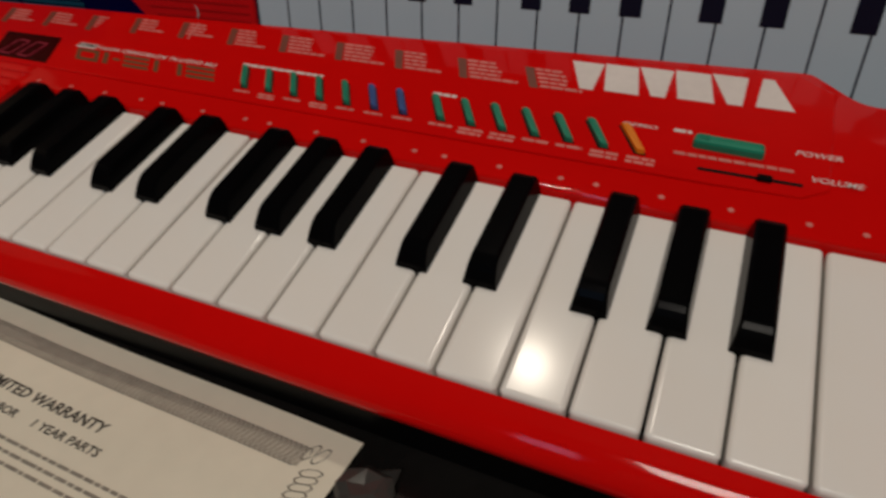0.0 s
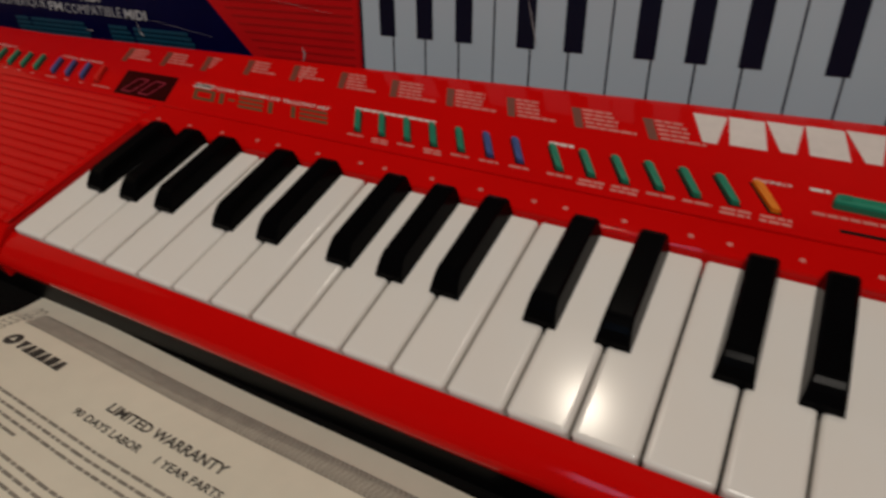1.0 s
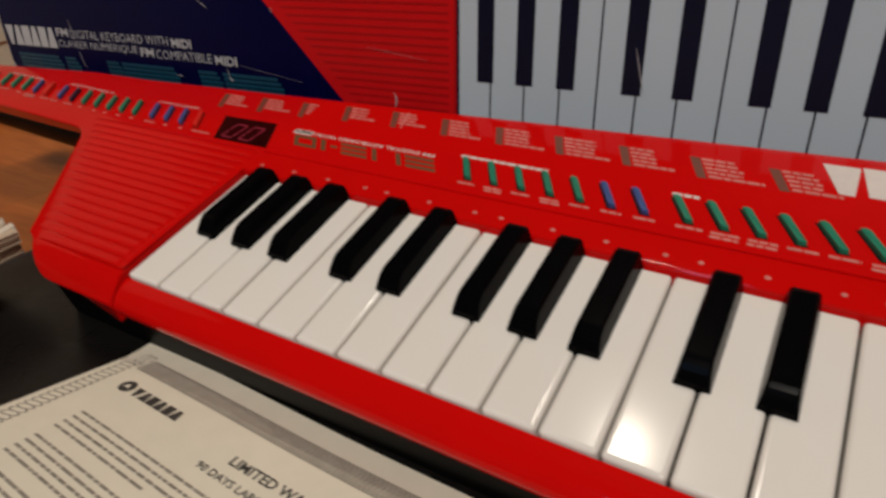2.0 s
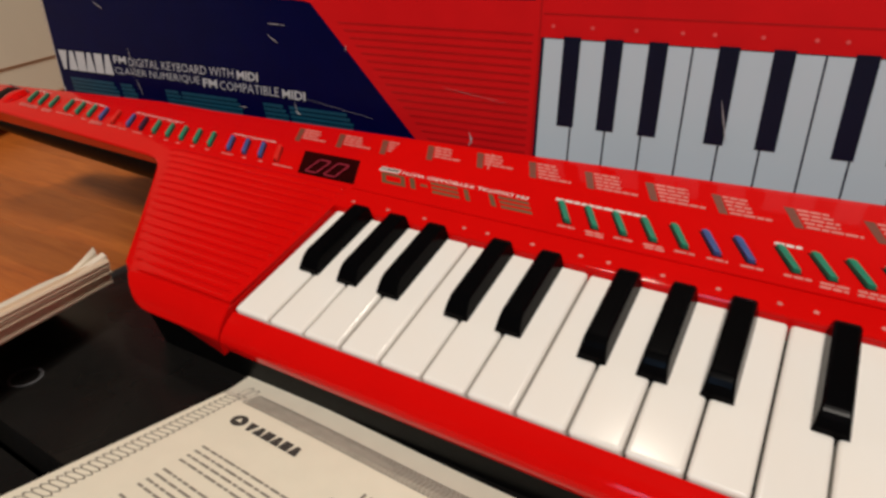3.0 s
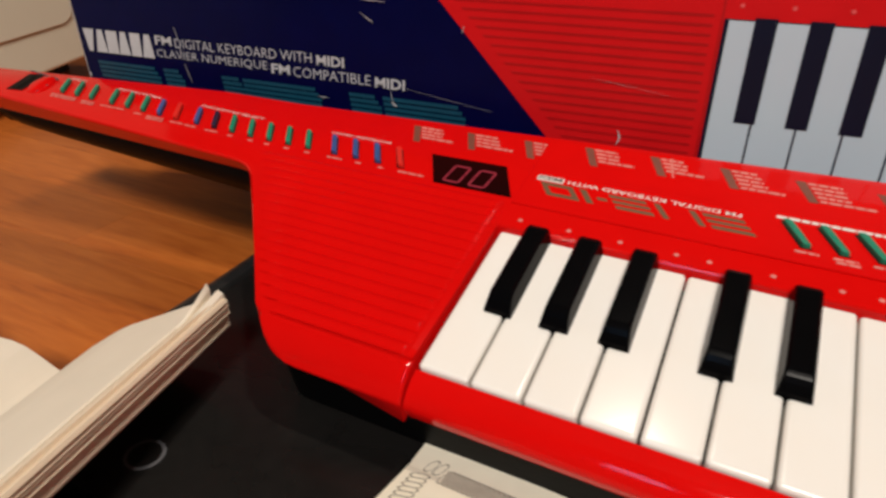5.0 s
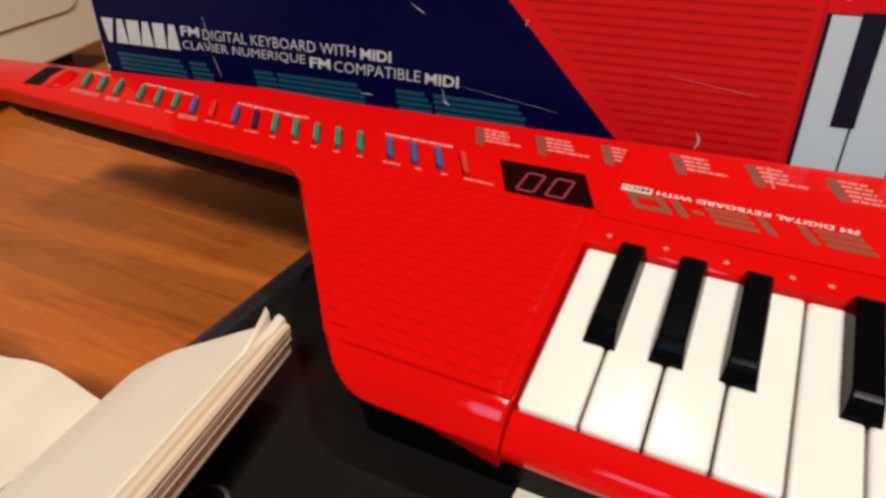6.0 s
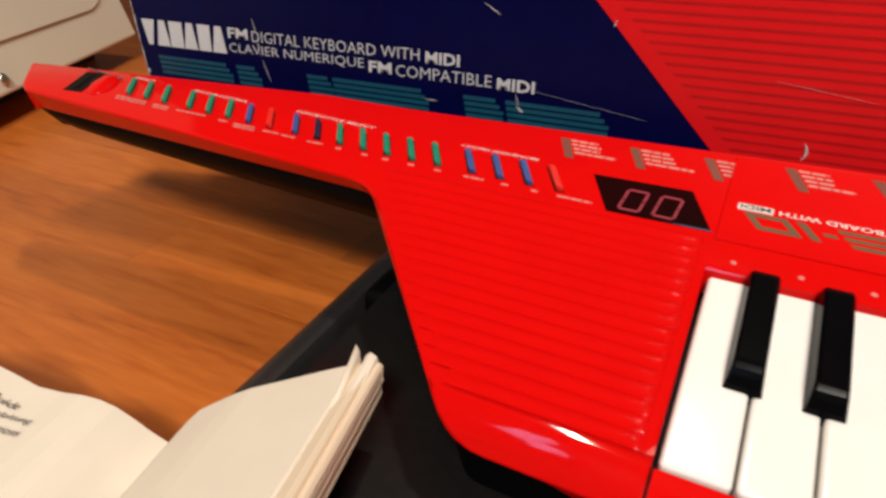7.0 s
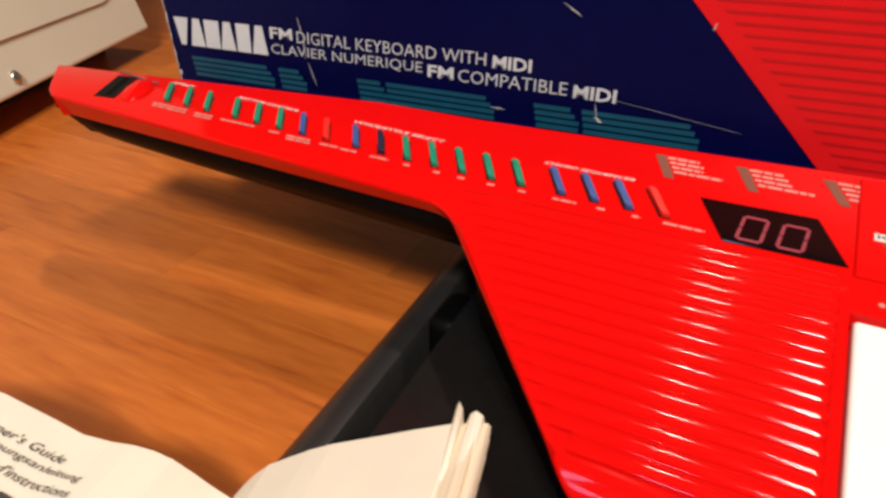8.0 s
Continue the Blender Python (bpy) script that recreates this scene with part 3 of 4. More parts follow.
def carton_parts():
    L, Rr, TOP, DEPTH = -0.3605, 0.52, 0.150, 0.085
    bm = bmesh.new()
    inv = BOXM.inverted()
    front, back = [], []
    for x, y in ((L + 0.006, None), (Rr, None), (Rr, TOP), (L - 0.014, TOP)):
        for lst, z in ((front, -0.0003), (back, -DEPTH)):
            if y is None:
                # the foot of this edge, level with the case
                a, b = BOXM @ Vector((x, 0, z)), BOXM @ Vector((x, -0.1, z))
                s = (0.0520 - a.z) / (b.z - a.z)
                p = inv @ (a + (b - a) * s)
                lst.append(bm.verts.new(p))
            else:
                lst.append(bm.verts.new((x, y, z)))
    bm.faces.new(front)
    bm.faces.new(back[::-1])
    for i in range(4):
        j = (i + 1) % 4
        bm.faces.new([front[i], front[j], back[j], back[i]])
    bmesh.ops.bevel(bm, geom=list(bm.edges), offset=0.0012, segments=2, affect="EDGES", profile=0.5)
    part("carton_body", bm, CARTON_BLUE, carton)
    # red instrument of the picture, with its slanting end
    D0, D1 = (-0.0909, 0.0614), (0.020, -0.05)
    red = [D1, (Rr - 0.004, -0.05), (Rr - 0.004, 0.125), (L + 0.01, 0.100), (L - 0.004, 0.064), (-0.105, 0.0630)]
    red += [(-0.0965, 0.0625), D0]
    part("printed_body", flat(red[::-1], 0.0003), CARTON_RED, carton, "red printed picture of the instrument")
    for k in range(17):
        y = 0.0500 - k * 0.0043
        xl = -0.0909 + (0.0614 - y) * 0.995 + 0.010
        part("printed_rib", flat([(xl, y), (0.058, y), (0.058, y + 0.0013), (xl - 0.0012, y + 0.0013)], 0.0005), CARTON_DARKRED, carton)
    part("printed_seam", flat([(0.0612, -0.04), (0.0622, -0.04), (0.0622, 0.075), (0.0612, 0.075)], 0.0005), CARTON_DARKRED, carton)
    part("printed_seam", flat([(0.063, 0.0612), (0.42, 0.0612), (0.42, 0.0620), (0.063, 0.0620)], 0.0005), CARTON_DARKRED, carton)
    part("printed_display", flat([(0.014, 0.0675), (0.058, 0.0680), (0.049, 0.090), (0.006, 0.089)], 0.0005), CARTON_BLACK, carton)
    PP, X0 = 0.0190, 0.0643
    part("printed_shadow", flat([(X0 - 0.0016, -0.03), (X0 + 19 * PP, -0.03), (X0 + 19 * PP, 0.0497), (X0 - 0.0016, 0.0497)], 0.0005), CARTON_BLACK, carton)
    for i in range(19):
        x = X0 + i * PP
        part("printed_white_key", flat([(x + 0.0004, -0.0295), (x + PP - 0.0006, -0.0295), (x + PP - 0.0006, 0.0492), (x + 0.0004, 0.0492)], 0.0008), CARTON_WHITE, carton)
    for i in BLACKS:
        x = X0 + i * PP + BEND[(i - 1) % 7 + 1] * 1.15
        part("printed_black_key", flat([(x - 0.0049, 0.0040), (x + 0.0044, 0.0040), (x + 0.0044, 0.0508), (x - 0.0049, 0.0508)], 0.0011), CARTON_BLACK, carton)
    for x in (0.0690, 0.0900, 0.1122, 0.1344, 0.1490, 0.1700, 0.1919, 0.2040, 0.2260, 0.2480, 0.2700):
        bm = bmesh.new()
        bmesh.ops.create_circle(bm, cap_ends=True, segments=8, radius=0.0010)
        bm.transform(Matrix.Translation((x, 0.0556, 0.0006)))
        part("printed_key_mark", bm, MARK_PRINT, carton)
    # lettering
    for i in range(6):
        w = 0.0660 / 6
        x = -0.3560 + w * (i + 0.5)
        foot, head = (0.35, 1, 1, 1, 0.9, 1)[i], (1, 0.45, 1, 0.45, 0.9, 0.45)[i]
        bm = flat([(x - w * 0.47 * foot, 0.0008), (x + w * 0.47 * foot, 0.0008), (x + w * 0.47 * head, 0.0160), (x - w * 0.47 * head, 0.0160)], 0.0006)
        part("brand_mark", bm, SILVER, carton, "silver brand mark")
    def line(text, x0, x1, y, h, bold=0.0):
        words("lettering", text, Matrix.Translation((x0, y, 0.0006)), x1 - x0, h, SILVER, carton, bold=bold)
    line("FM", -0.2880, -0.2735, 0.0101, 0.0060, 0.02)
    line("DIGITAL KEYBOARD WITH", -0.2705, -0.1625, 0.0094, 0.0060, -0.008)
    line("MIDI", -0.1590, -0.1398, 0.0086, 0.0060, 0.025)
    line("CLAVIER NUMERIQUE", -0.2880, -0.1960, 0.0014, 0.0060, -0.008)
    line("FM", -0.1930, -0.1790, 0.0006, 0.0060, 0.025)
    line("COMPATIBLE", -0.1765, -0.1220, 0.0002, 0.0060, -0.008)
    line("MIDI", -0.1190, -0.0994, -0.0004, 0.0060, 0.025)
    # black band painted over the carton's foot as the shade under the neck
    part("shade_band", flat([(L + 0.010, -0.0735), (Rr - 0.005, -0.0735), (Rr - 0.005, -0.052), (L + 0.007, -0.038)], 0.0002), CARTON_BLACK, carton, "black band painted as shade low on the carton")
    # striped teal mark under the words, cut into stripes
    for x0, x1 in ((-0.346, -0.2925), (-0.2845, -0.271), (-0.2340, -0.2203), (-0.2168, -0.1615), (-0.1370, -0.1195), (-0.1140, -0.066)):
        for k in range(4):
            y = -0.0052 - k * 0.0030
            s = 0.004 * min(k, 2)
            part("teal_stripe", flat([(x0 + 0.0006 * k, y - 0.0021), (x1 + 0.6 * s, y - 0.0021), (x1 + 0.6 * s, y), (x0 + 0.0006 * k, y)], 0.0006), TEAL, carton)
    # scuffs and chips
    rng = random.Random(5)
    def scuff(a, b, w, bow=0.0):
        a, b = Vector(a), Vector(b)
        q = Vector((-(b - a).y, (b - a).x)).normalized()
        one, two = [], []
        for k in range(9):
            u = k / 8
            c = a + (b - a) * u + q * (bow * 4 * u * (1 - u) + rng.uniform(-0.12, 0.12) * w)
            h = w * (0.12 + math.sin(u * math.pi)) * rng.uniform(0.20, 0.55)
            one.append(tuple(c + q * h))
            two.append(tuple(c - q * h))
        part("scuff", flat(two + one[::-1], 0.0013), CHIP, carton)
    scuff((-0.1271, 0.0475), (-0.1114, 0.0470), 0.0006)
    scuff((-0.1278, 0.0406), (-0.1191, 0.0355), 0.0006)
    scuff((-0.269, 0.0225), (-0.2665, 0.0140), 0.0005)
    scuff((-0.2665, 0.0140), (-0.2650, 0.0020), 0.0004)
    scuff((-0.2640, 0.0000), (-0.2590, -0.0120), 0.0004)
    scuff((-0.1085, -0.0010), (-0.1066, -0.0086), 0.0005)
    scuff((-0.1080, -0.0075), (-0.1040, -0.0100), 0.0012)
    scuff((-0.1590, -0.0098), (-0.1510, -0.0100), 0.0006)
    scuff((0.1572, 0.0259), (0.1629, 0.0048), 0.0005)
    scuff((0.0225, -0.0145), (0.0225, -0.0065), 0.0009, -0.0016)
    scuff((-0.30, 0.055), (-0.29, 0.050), 0.0008)
    scuff((-0.10, 0.0012), (-0.045, -0.0060), 0.00012)
    scuff((-0.065, 0.0340), (-0.0640, 0.0375), 0.0007)
    scuff((0.005, 0.0180), (0.045, 0.0130), 0.0001)
    for k in range(34):
        y = -0.03 + k * 0.0036 + rng.uniform(-0.001, 0.001)
        x = -0.3570 - (y + 0.02) * 0.125
        h = rng.uniform(0.0012, 0.0030)
        w = rng.uniform(0.0003, 0.0011) * (2.2 if k % 9 == 4 else 1)
        part("edge_wear", flat([(x, y - h), (x + w, y - h * 0.4), (x + w * 0.8, y + h * 0.6), (x, y + h)], 0.0006), CHIP, carton)


carton_parts()

# ---- the low black case under it ----
case = thing("black_case", "low black plastic case with a rounded grey rim on the floor", "case", pose(-0.007, 0, 0, 0, 0, 2.0))


def case_parts():
    x0, x1, y0, y1 = -0.154, 0.52, -0.30, 0.330
    bm = bmesh.new()
    rings = []
    # the rim rises in a rounded slope from the floor and drops into a groove
    for off, z in ((-0.022, 0.0005), (-0.020, 0.006), (-0.0135, 0.018), (-0.0075, 0.0275), (-0.002, 0.0338), (0.003, 0.0366), (0.0070, 0.0375), (0.0105, 0.0366), (0.0125, 0.0335), (0.0132, 0.006)):
        pts = rounded([(x0 + off, y0 + off), (x1 - off, y0 + off), (x1 - off, y1 - off), (x0 + off, y1 - off)], [0.034 - off] * 4, 6)
        rings.append([bm.verts.new((x, y, z)) for x, y in pts])
    n = len(rings[0])
    for a, b in zip(rings, rings[1:]):
        for i in range(n):
            j = (i + 1) % n
            bm.faces.new([a[i], a[j], b[j], b[i]])
    bm.faces.new(rings[-1][::-1])
    bm.faces.new(rings[0])
    rim = part("rim", bm, CASE_RIM, case, "rounded grey-black plastic rim", smooth=True)
    rim.data.set_sharp_from_angle(angle=radians(40))
    pts = rounded([(x0 + 0.0260, -0.0655), (x1 - 0.03, -0.1125), (x1 - 0.03, 0.305), (x0 + 0.0260, 0.305)], [0.010] * 4, 5)
    part("panel", prism(pts, 0.0065, 0.0450, 0.002, 3), CASE, case, "smooth black top panel")
    part("rear_ledge", block(-0.125, 0.50, 0.166, 0.300, 0.0445, 0.0518, 0.002, 2), CASE, case)
    pts = rounded([(x0 + 0.02, y0 + 0.02), (x1 - 0.02, y0 + 0.02), (x1 - 0.02, -0.1180), (x0 + 0.02, -0.0690)], [0.010] * 4, 5)
    part("front_panel", prism(pts, 0.0065, 0.034, 0.002, 3), CASE, case)
    cx, cy, r0, r1 = -0.0797, -0.0485, 0.0060, 0.0074
    bm = bmesh.new()
    a = [bm.verts.new((cx + r0 * math.cos(t * math.pi / 12), cy + r0 * math.sin(t * math.pi / 12), 0.0453)) for t in range(24)]
    b = [bm.verts.new((cx + r1 * math.cos(t * math.pi / 12), cy + r1 * math.sin(t * math.pi / 12), 0.0453)) for t in range(24)]
    for i in range(24):
        j = (i + 1) % 24
        bm.faces.new([a[i], a[j], b[j], b[i]])
    part("ring_mark", bm, RING, case, "thin grey ring mark")
    # a clip across the groove
    part("clip", block(-0.1430, -0.1260, 0.0880, 0.1180, 0.0062, 0.0410, 0.0065, 5), BLACK, case, "black plastic clip in the groove", smooth=True)


case_parts()

# ---- the warranty sheet on the case ----
SHEET = pose(0.003, 0.0005, 0.0462, 0, 0, -1.6)
sheet = thing("warranty_sheet", "cream paper warranty certificate with a grey printed border, on the case", "paper", SHEET)


def sheet_z(x, y):
    """The sheet lifts a little towards its near left corner."""
    a = max(0.0, -y - 0.012)
    return 0.0004 + 0.30 * a * max(0.0, 1 - x / 0.10) * 0.6 + 0.02 * a + 0.0006 * math.sin(x * 40)


def drape(bm, lift):
    for v in bm.verts:
        v.co.z += sheet_z(v.co.x, v.co.y) + lift
    return bm


def sheet_parts():
    bm = bmesh.new()
    nx, ny, w, h = 28, 26, 0.2205, 0.17
    g = [[bm.verts.new((i * w / nx, -j * h / ny, 0)) for i in range(nx + 1)] for j in range(ny + 1)]
    for j in range(ny):
        for i in range(nx):
            bm.faces.new([g[j][i], g[j][i + 1], g[j + 1][i + 1], g[j + 1][i]])
    geo = bmesh.ops.extrude_face_region(bm, geom=list(bm.faces))
    for v in geo["geom"]:
        if isinstance(v, bmesh.types.BMVert):
            v.co.z -= 0.0003
    drape(bm, 0)
    part("sheet", bm, PAPER, sheet, smooth=False)
    def strip(name, x0, x1, y0, y1, mat, n=24):
        b = bmesh.new()
        a = [b.verts.new((x0 + (x1 - x0) * i / n, y1, 0)) for i in range(n + 1)]
        c = [b.verts.new((x0 + (x1 - x0) * i / n, y0, 0)) for i in range(n + 1)]
        for i in range(n):
            b.faces.new([a[i], a[i + 1], c[i + 1], c[i]])
        return part(name, drape(b, 0.00015), mat, sheet)
    strip("border_band", 0.014, 0.207, -0.0160, -0.0090, BAND_INK)
    # scrollwork of small loops along the border
    def loops(name, x0, y0, x1, y1, count, r, ink=SCROLL_INK):
        b = bmesh.new()
        for k in range(count):
            s = (k + 0.5) / count
            cx, cy = x0 + (x1 - x0) * s, y0 + (y1 - y0) * s
            ring = []
            for t in range(10):
                an = t * math.pi / 5
                c, si = math.cos(an), math.sin(an)
                dx, dy = (c * r * 0.45 + si * r * 0.35, si * r) if abs(x1 - x0) > abs(y1 - y0) else (c * r, si * r * 0.45 + c * r * 0.3)
                ring.append((b.verts.new((cx + dx, cy + dy, 0)), b.verts.new((cx + dx * 0.84, cy + dy * 0.84, 0))))
            for t in range(10):
                u = (t + 1) % 10
                b.faces.new([ring[t][0], ring[u][0], ring[u][1], ring[t][1]])
        part(name, drape(b, 0.0002), ink, sheet)
    loops("scroll_border", 0.0065, -0.015, 0.0065, -0.165, 56, 0.0036)
    loops("scroll_border", 0.2125, -0.015, 0.2125, -0.165, 56, 0.0036)
    loops("scroll_border", 0.014, -0.0125, 0.207, -0.0125, 104, 0.0042, GREY_INK)
    loops("corner_scroll", 0.0060, -0.0100, 0.0130, -0.0100, 2, 0.0036)
    loops("corner_scroll", 0.2065, -0.0100, 0.2135, -0.0100, 2, 0.0036)
    # emblem and brand mark as plain shapes
    b = bmesh.new()
    bmesh.ops.create_circle(b, cap_ends=True, segments=20, radius=0.0036)
    b.transform(Matrix.Translation((0.0220, -0.0262, 0)))
    part("emblem", drape(b, 0.0002), INK, sheet)
    b = bmesh.new()
    bmesh.ops.create_circle(b, cap_ends=True, segments=3, radius=0.0017)
    b.transform(Matrix.Translation((0.0220, -0.0262, 0)))
    part("emblem_star", drape(b, 0.0003), PAPER, sheet)
    for i in range(6):
        x, w, foot, head = 0.0290 + i * 0.0047, 0.0043, (0.35, 1, 1, 1, 0.95, 1)[i], (1, 0.45, 1, 0.45, 0.95, 0.45)[i]
        b = bmesh.new()
        b.faces.new([b.verts.new(c) for c in ((x - w / 2 * foot, -0.0290, 0), (x + w / 2 * foot, -0.0290, 0), (x + w / 2 * head, -0.0240, 0), (x - w / 2 * head, -0.0240, 0))])
        part("brand_mark", drape(b, 0.0002), INK, sheet, "black brand mark")
    def text(body, x, y, w, h, bold=0.0):
        ob = words("lettering", body, Matrix.Translation((x, y, 0)), w, h, INK, sheet, bold=bold)
        for v in ob.data.vertices:
            v.co.z += sheet_z(v.co.x, v.co.y) + 0.0002
    text("LIMITED WARRANTY", 0.0870, -0.0320, 0.0570, 0.0042, 0.02)
    text("90 DAYS LABOR", 0.0785, -0.0392, 0.0340, 0.0032, 0.015)
    text("1 YEAR PARTS", 0.1205, -0.0392, 0.0295, 0.0032, 0.015)
    rng = random.Random(9)
    for k in range(34):
        y = -0.0452 - k * 0.0033 - 0.0034 * sum(k > j for j in (3, 7, 12, 18, 25))
        last = k in (3, 7, 12, 18, 25)
        x, end = 0.024, 0.024 + (0.05 if last else 0.172)
        b = bmesh.new()
        while x < end:
            w = rng.uniform(0.0016, 0.0066)
            n = 2
            a = [b.verts.new((x + w * i / n, y, 0)) for i in range(n + 1)]
            c = [b.verts.new((x + w * i / n, y - 0.0011, 0)) for i in range(n + 1)]
            for i in range(n):
                b.faces.new([a[i], a[i + 1], c[i + 1], c[i]])
            x += w + 0.0007
        part("text_line", drape(b, 0.0002), GREY_INK, sheet)


sheet_parts()

# ---- the open booklet, its back half leaning on the case ----
BOOK = pose(-0.1741, -0.0208, 0.0, 0, 0, 12.0) @ Matrix(((1, 0, 0, 0), (0, 1, 0, 0), (0, -0.10, 1, 0), (0, 0, 0, 1)))
booklet = thing("open_booklet", "thick open owner's booklet with cream pages leaning on the case", "book", BOOK)


def slab(upper, lower, y0, y1, ny=8, wob=0.0):
    """A bent slab of pages: upper and lower outlines in x and z, carried along y."""
    bm = bmesh.new()
    loop = upper + lower[::-1]
    rows = []
    for k in range(ny + 1):
        y = y0 + (y1 - y0) * k / ny
        rows.append([bm.verts.new((x, y + wob * math.sin(x * 60), z)) for x, z in loop])
    for a, b in zip(rows, rows[1:]):
        for i in range(len(loop)):
            j = (i + 1) % len(loop)
            bm.faces.new([a[i], a[j], b[j], b[i]])
    bm.faces.new(rows[0])
    bm.faces.new(rows[-1][::-1])
    return bm


def booklet_parts():
    Y0, Y1 = 0.0, -0.19
    top = [(0.0, 0.0240), (0.0040, 0.0300), (0.0086, 0.0362), (0.0152, 0.0435), (0.0233, 0.0494), (0.0310, 0.0549), (0.0388, 0.0596), (0.0551, 0.0676), (0.0670, 0.0736), (0.0780, 0.0788)]
    bot = [(0.0020, 0.0170), (0.0070, 0.0240), (0.0120, 0.0305), (0.0190, 0.0392), (0.0270, 0.0425), (0.0350, 0.0457), (0.0440, 0.0492), (0.0600, 0.0560), (0.0730, 0.0617), (0.0872, 0.0682)]

    def layer(s, reach, dz=0.0):
        out = [(p[0] + (q[0] - p[0]) * s, p[1] + (q[1] - p[1]) * s) for p, q in zip(top, bot)]
        x, z = out[-1]
        out.append((x + reach * 0.6, z + reach * 0.36 + dz))
        out.append((x + reach, z + reach * 0.48 + dz * 1.6))
        return out
    part("top_page", slab(layer(0.0, 0.0004), layer(0.06, 0.0006), Y0, Y1), BOOK_PAPER, booklet, "plain cream top page")
    rnd = random.Random(11)
    cuts = (0.075, 0.17, 0.25, 0.36, 0.44, 0.55, 0.63, 0.72, 0.83)
    for k, (s0, s1) in enumerate(zip(cuts, cuts[1:])):
        reach = (0.0066, 0.0080, 0.0073, 0.0067, 0.0054, 0.0044, 0.0033, 0.0023)[k]
        bm = slab(layer(s0 + 0.003, reach, 0.0010 - 0.0022 * s0), layer(s1 - 0.003, reach + rnd.uniform(-0.0005, 0.0003), 0.0008 - 0.0022 * s1), Y0 + rnd.uniform(-0.0012, 0.0006), Y1)
        part("page", bm, PAGE_EDGE, booklet, "worn cream page edges")
    part("cover", slab(layer(0.86, 0.0016), layer(1.0, 0.0004), Y0 + 0.0006, Y1), BOOK_PAPER, booklet)
    # curled page corners
    for x0, z0, w, h, back in ((0.0772, 0.0782, 0.0032, 0.0080, 0.022), (0.0808, 0.0800, 0.0060, 0.0040, 0.030)):
        bm = bmesh.new()
        rows = []
        for q in range(9):
            s = q / 8
            y = Y0 + 0.0008 - back * s
            rise = h * (1 - s) ** 1.3
            prof = [(x0, z0 - 0.002), (x0 + w * 0.25, z0 + rise * 0.75), (x0 + w * 0.5, z0 + 0.0004 + rise), (x0 + w * 0.85, z0 + 0.0003 + rise * 0.7), (x0 + w, z0 - 0.001 + rise * 0.2), (x0 + w + 0.0006, z0 - 0.002)]
            rows.append([bm.verts.new((x, y, z)) for x, z in prof])
        for a, b in zip(rows, rows[1:]):
            for i in range(6):
                m = (i + 1) % 6
                bm.faces.new([a[i], a[m], b[m], b[i]])
        bm.faces.new(rows[0])
        bm.faces.new(rows[-1][::-1])
        part("bent_page", bm, BOOK_PAPER, booklet)
    upl = [(0.0, 0.0245), (-0.0075, 0.0288), (-0.0140, 0.0333), (-0.0210, 0.0374), (-0.0280, 0.0394), (-0.0360, 0.0398), (-0.0451, 0.0388), (-0.0570, 0.0391), (-0.0660, 0.0428), (-0.0770, 0.0468), (-0.0870, 0.0505), (-0.1050, 0.0530), (-0.1300, 0.0500), (-0.1650, 0.0360)]
    lol = [(x, max(0.0015, z - 0.012 - 0.05 * abs(x))) for x, z in upl]
    left = part("left_page", slab(upl, lol, Y0 - 0.002, Y1), BOOK_PAPER, booklet, "cream page with printed words")
    def zl(x):
        for a, b in zip(upl, upl[1:]):
            if b[0] <= x <= a[0]:
                return a[1] + (b[1] - a[1]) * (x - a[0]) / (b[0] - a[0])
        return upl[-1][1]
    for body, x1, y, w in (("Owner's Guide", -0.0535, -0.0160, 0.0335), ("Bedienungsanleitung", -0.0425, -0.0217, 0.0440), ("Mode d'instructions", -0.0420, -0.0274, 0.0390)):
        ob = words("lettering", body, Matrix.Translation((x1 - w, y, 0)), w, 0.0036, INK, left, shear=0.25)
        for v in ob.data.vertices:
            v.co.z = zl(v.co.x) + 0.0008
    for k in range(2):
        ob = bars("text_line", [(-0.092, -0.0345 - k * 0.0062, 0.044, 0.0024)], INK, left, 0.0)
        for v in ob.data.vertices:
            v.co.z += zl(v.co.x) + 0.0008


booklet_parts()

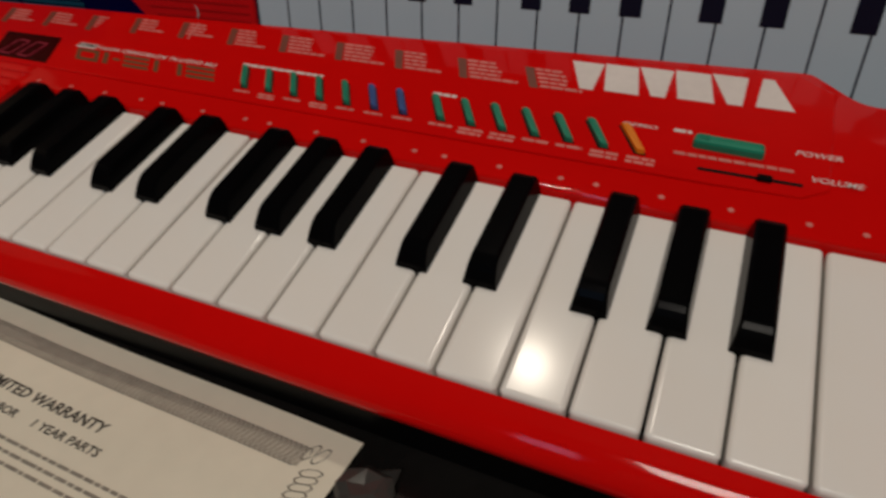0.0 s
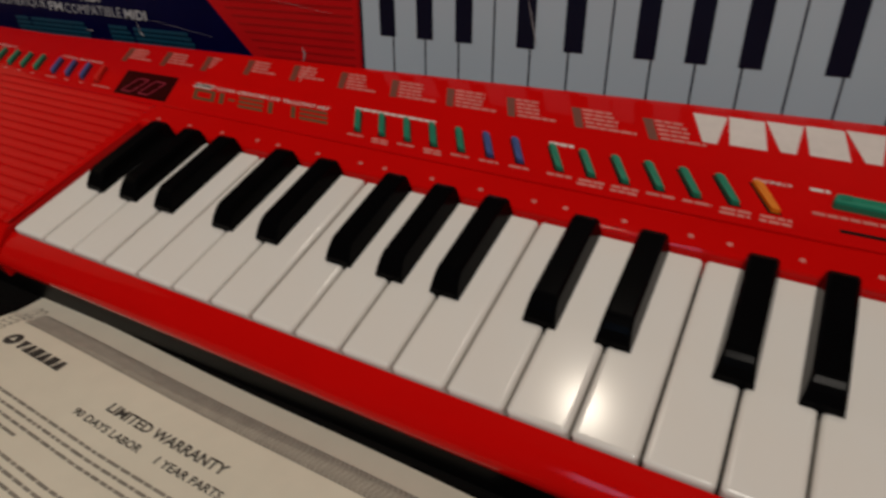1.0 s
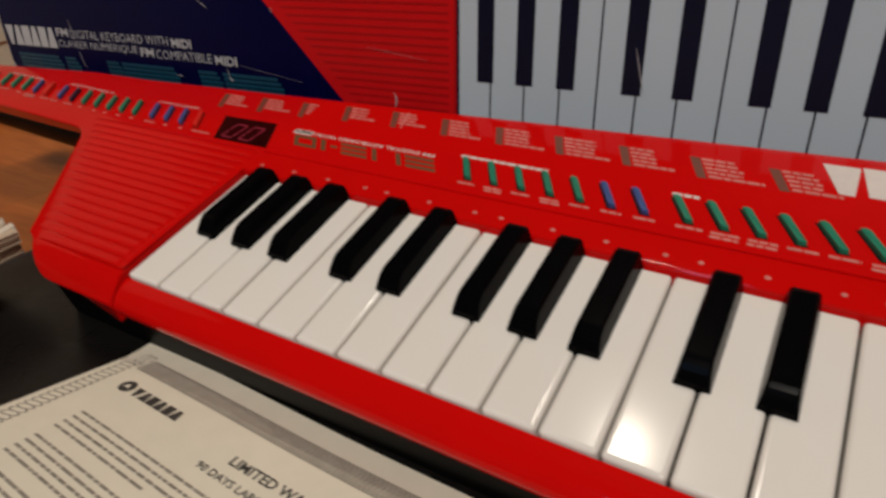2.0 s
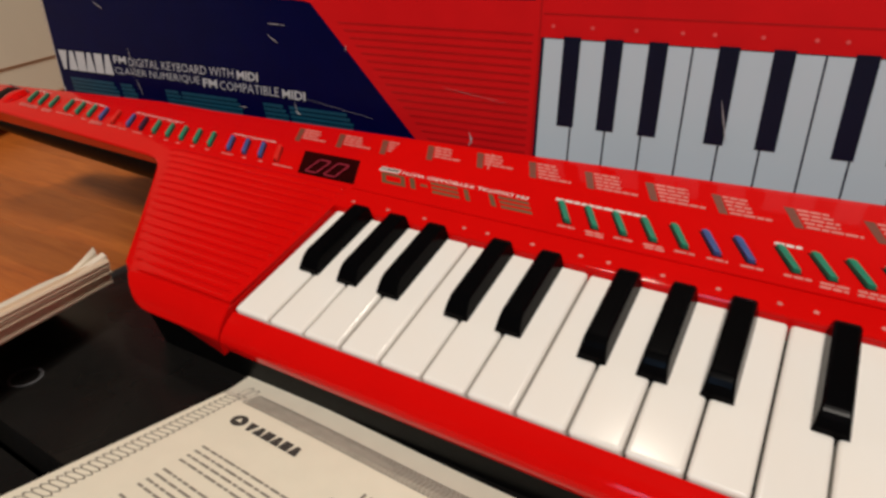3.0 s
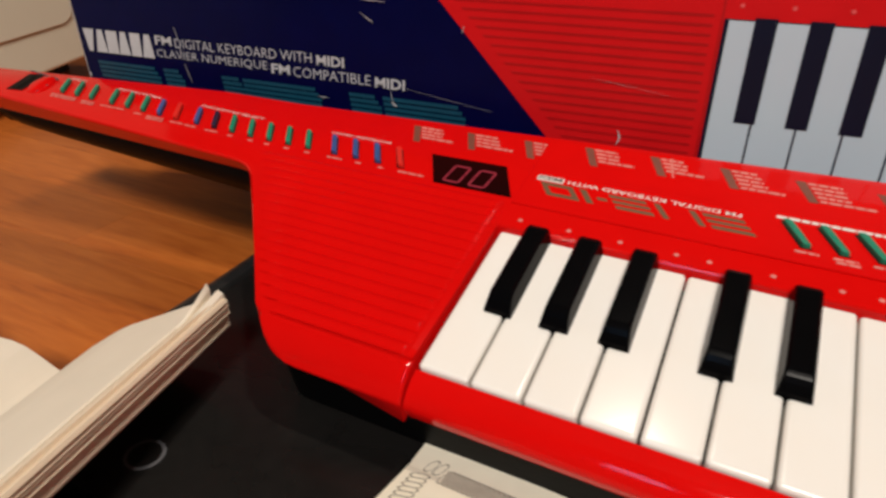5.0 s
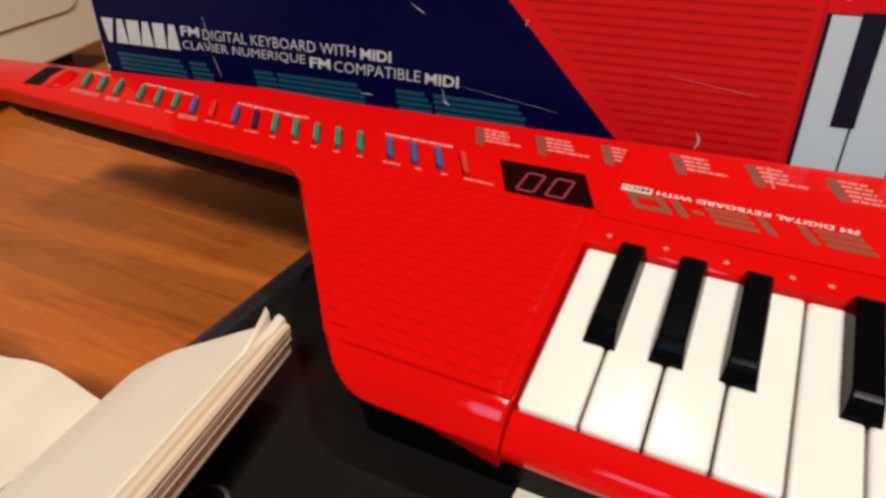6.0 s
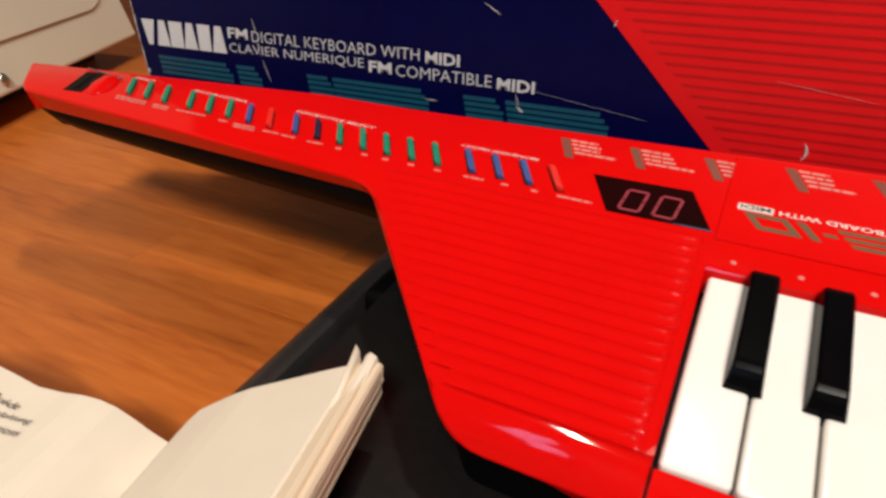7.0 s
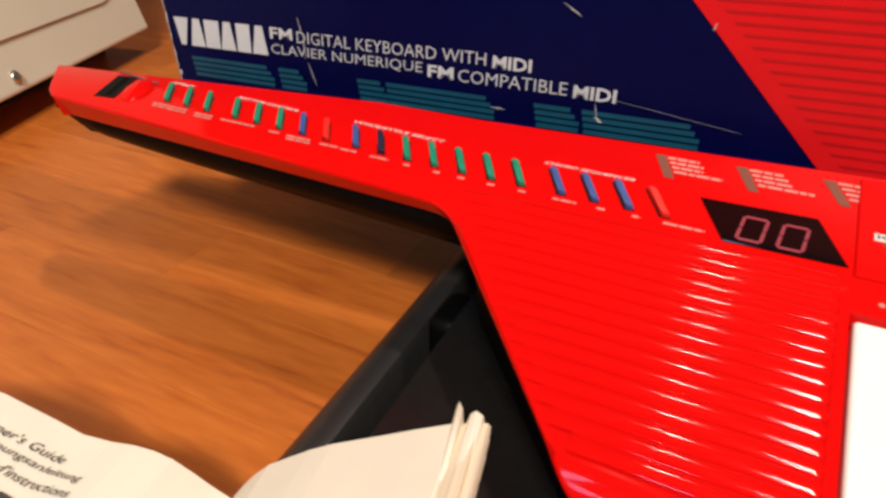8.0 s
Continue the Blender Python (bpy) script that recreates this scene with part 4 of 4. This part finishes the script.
# ---- the cream cabinet beside the carton ----
CAB = pose(-0.753, 0.470, 0, 0, 0, 113.9)
cabinet = thing("cream_cabinet", "cream enamelled cabinet with embossed front panel on dark plinth", "cabinet", CAB)


def cabinet_parts():
    z0 = 0.030
    front = part("front_panel", block(-0.75, 0.0, 0.0, 0.022, z0, 0.75, 0.004, 3), CREAM, cabinet)
    pts = rounded([(-0.71, z0 + 0.045), (-0.035, z0 + 0.045), (-0.035, 0.71), (-0.71, 0.71)], [0.04] * 4, 6)
    bm = prism(pts, 0.0, 0.0026, 0.0020, 3)
    bm.transform(pose(0, 0, 0, 90, 0, 0))
    part("embossed_panel", bm, CREAM, front)
    part("carcass", block(-0.745, -0.004, 0.0225, 0.40, z0 + 0.004, 0.745), CREAM, cabinet)
    part("plinth", block(-0.73, -0.01, 0.060, 0.39, 0.0, z0 + 0.0035), DARK, cabinet, "dark recessed plinth")
    bm = bmesh.new()
    bmesh.ops.create_uvsphere(bm, u_segments=14, v_segments=8, radius=0.006)
    bm.transform(pose(-0.265, -0.001, z0 + 0.014) @ Matrix.Diagonal((1, 0.5, 1, 1)))
    part("screw", bm, METAL, front, "small screw", smooth=True)


cabinet_parts()
# its front leans back
for ob in cabinet.children_recursive:
    if ob.name != "plinth":
        ob.data.transform(Matrix(((1, 0, 0, 0), (0, 1, 0.28, -0.0084), (0, 0, 1, 0), (0, 0, 0, 1))))


# ---- scraps of clear plastic on the case ----
def scrap(x, y, z, size, seed):
    rng = random.Random(seed)
    ob = thing("plastic_scrap", "small crumpled scrap of clear plastic on the black case", "plastic scrap", pose(x, y, z, 0, 0, rng.uniform(0, 180)))
    bm = bmesh.new()
    bmesh.ops.create_icosphere(bm, subdivisions=2, radius=size)
    for v in bm.verts:
        v.co *= 1 + 0.5 * noise.noise(v.co * (2.4 / size) + Vector((seed, 0, 0)))
        v.co.z *= 0.30
        v.co.x *= 1.3
    low = min(v.co.z for v in bm.verts)
    for v in bm.verts:
        v.co.z -= low
    part("crumple", bm, GLASS, ob)


scrap(0.232, -0.020, 0.0452, 0.0080, 4)
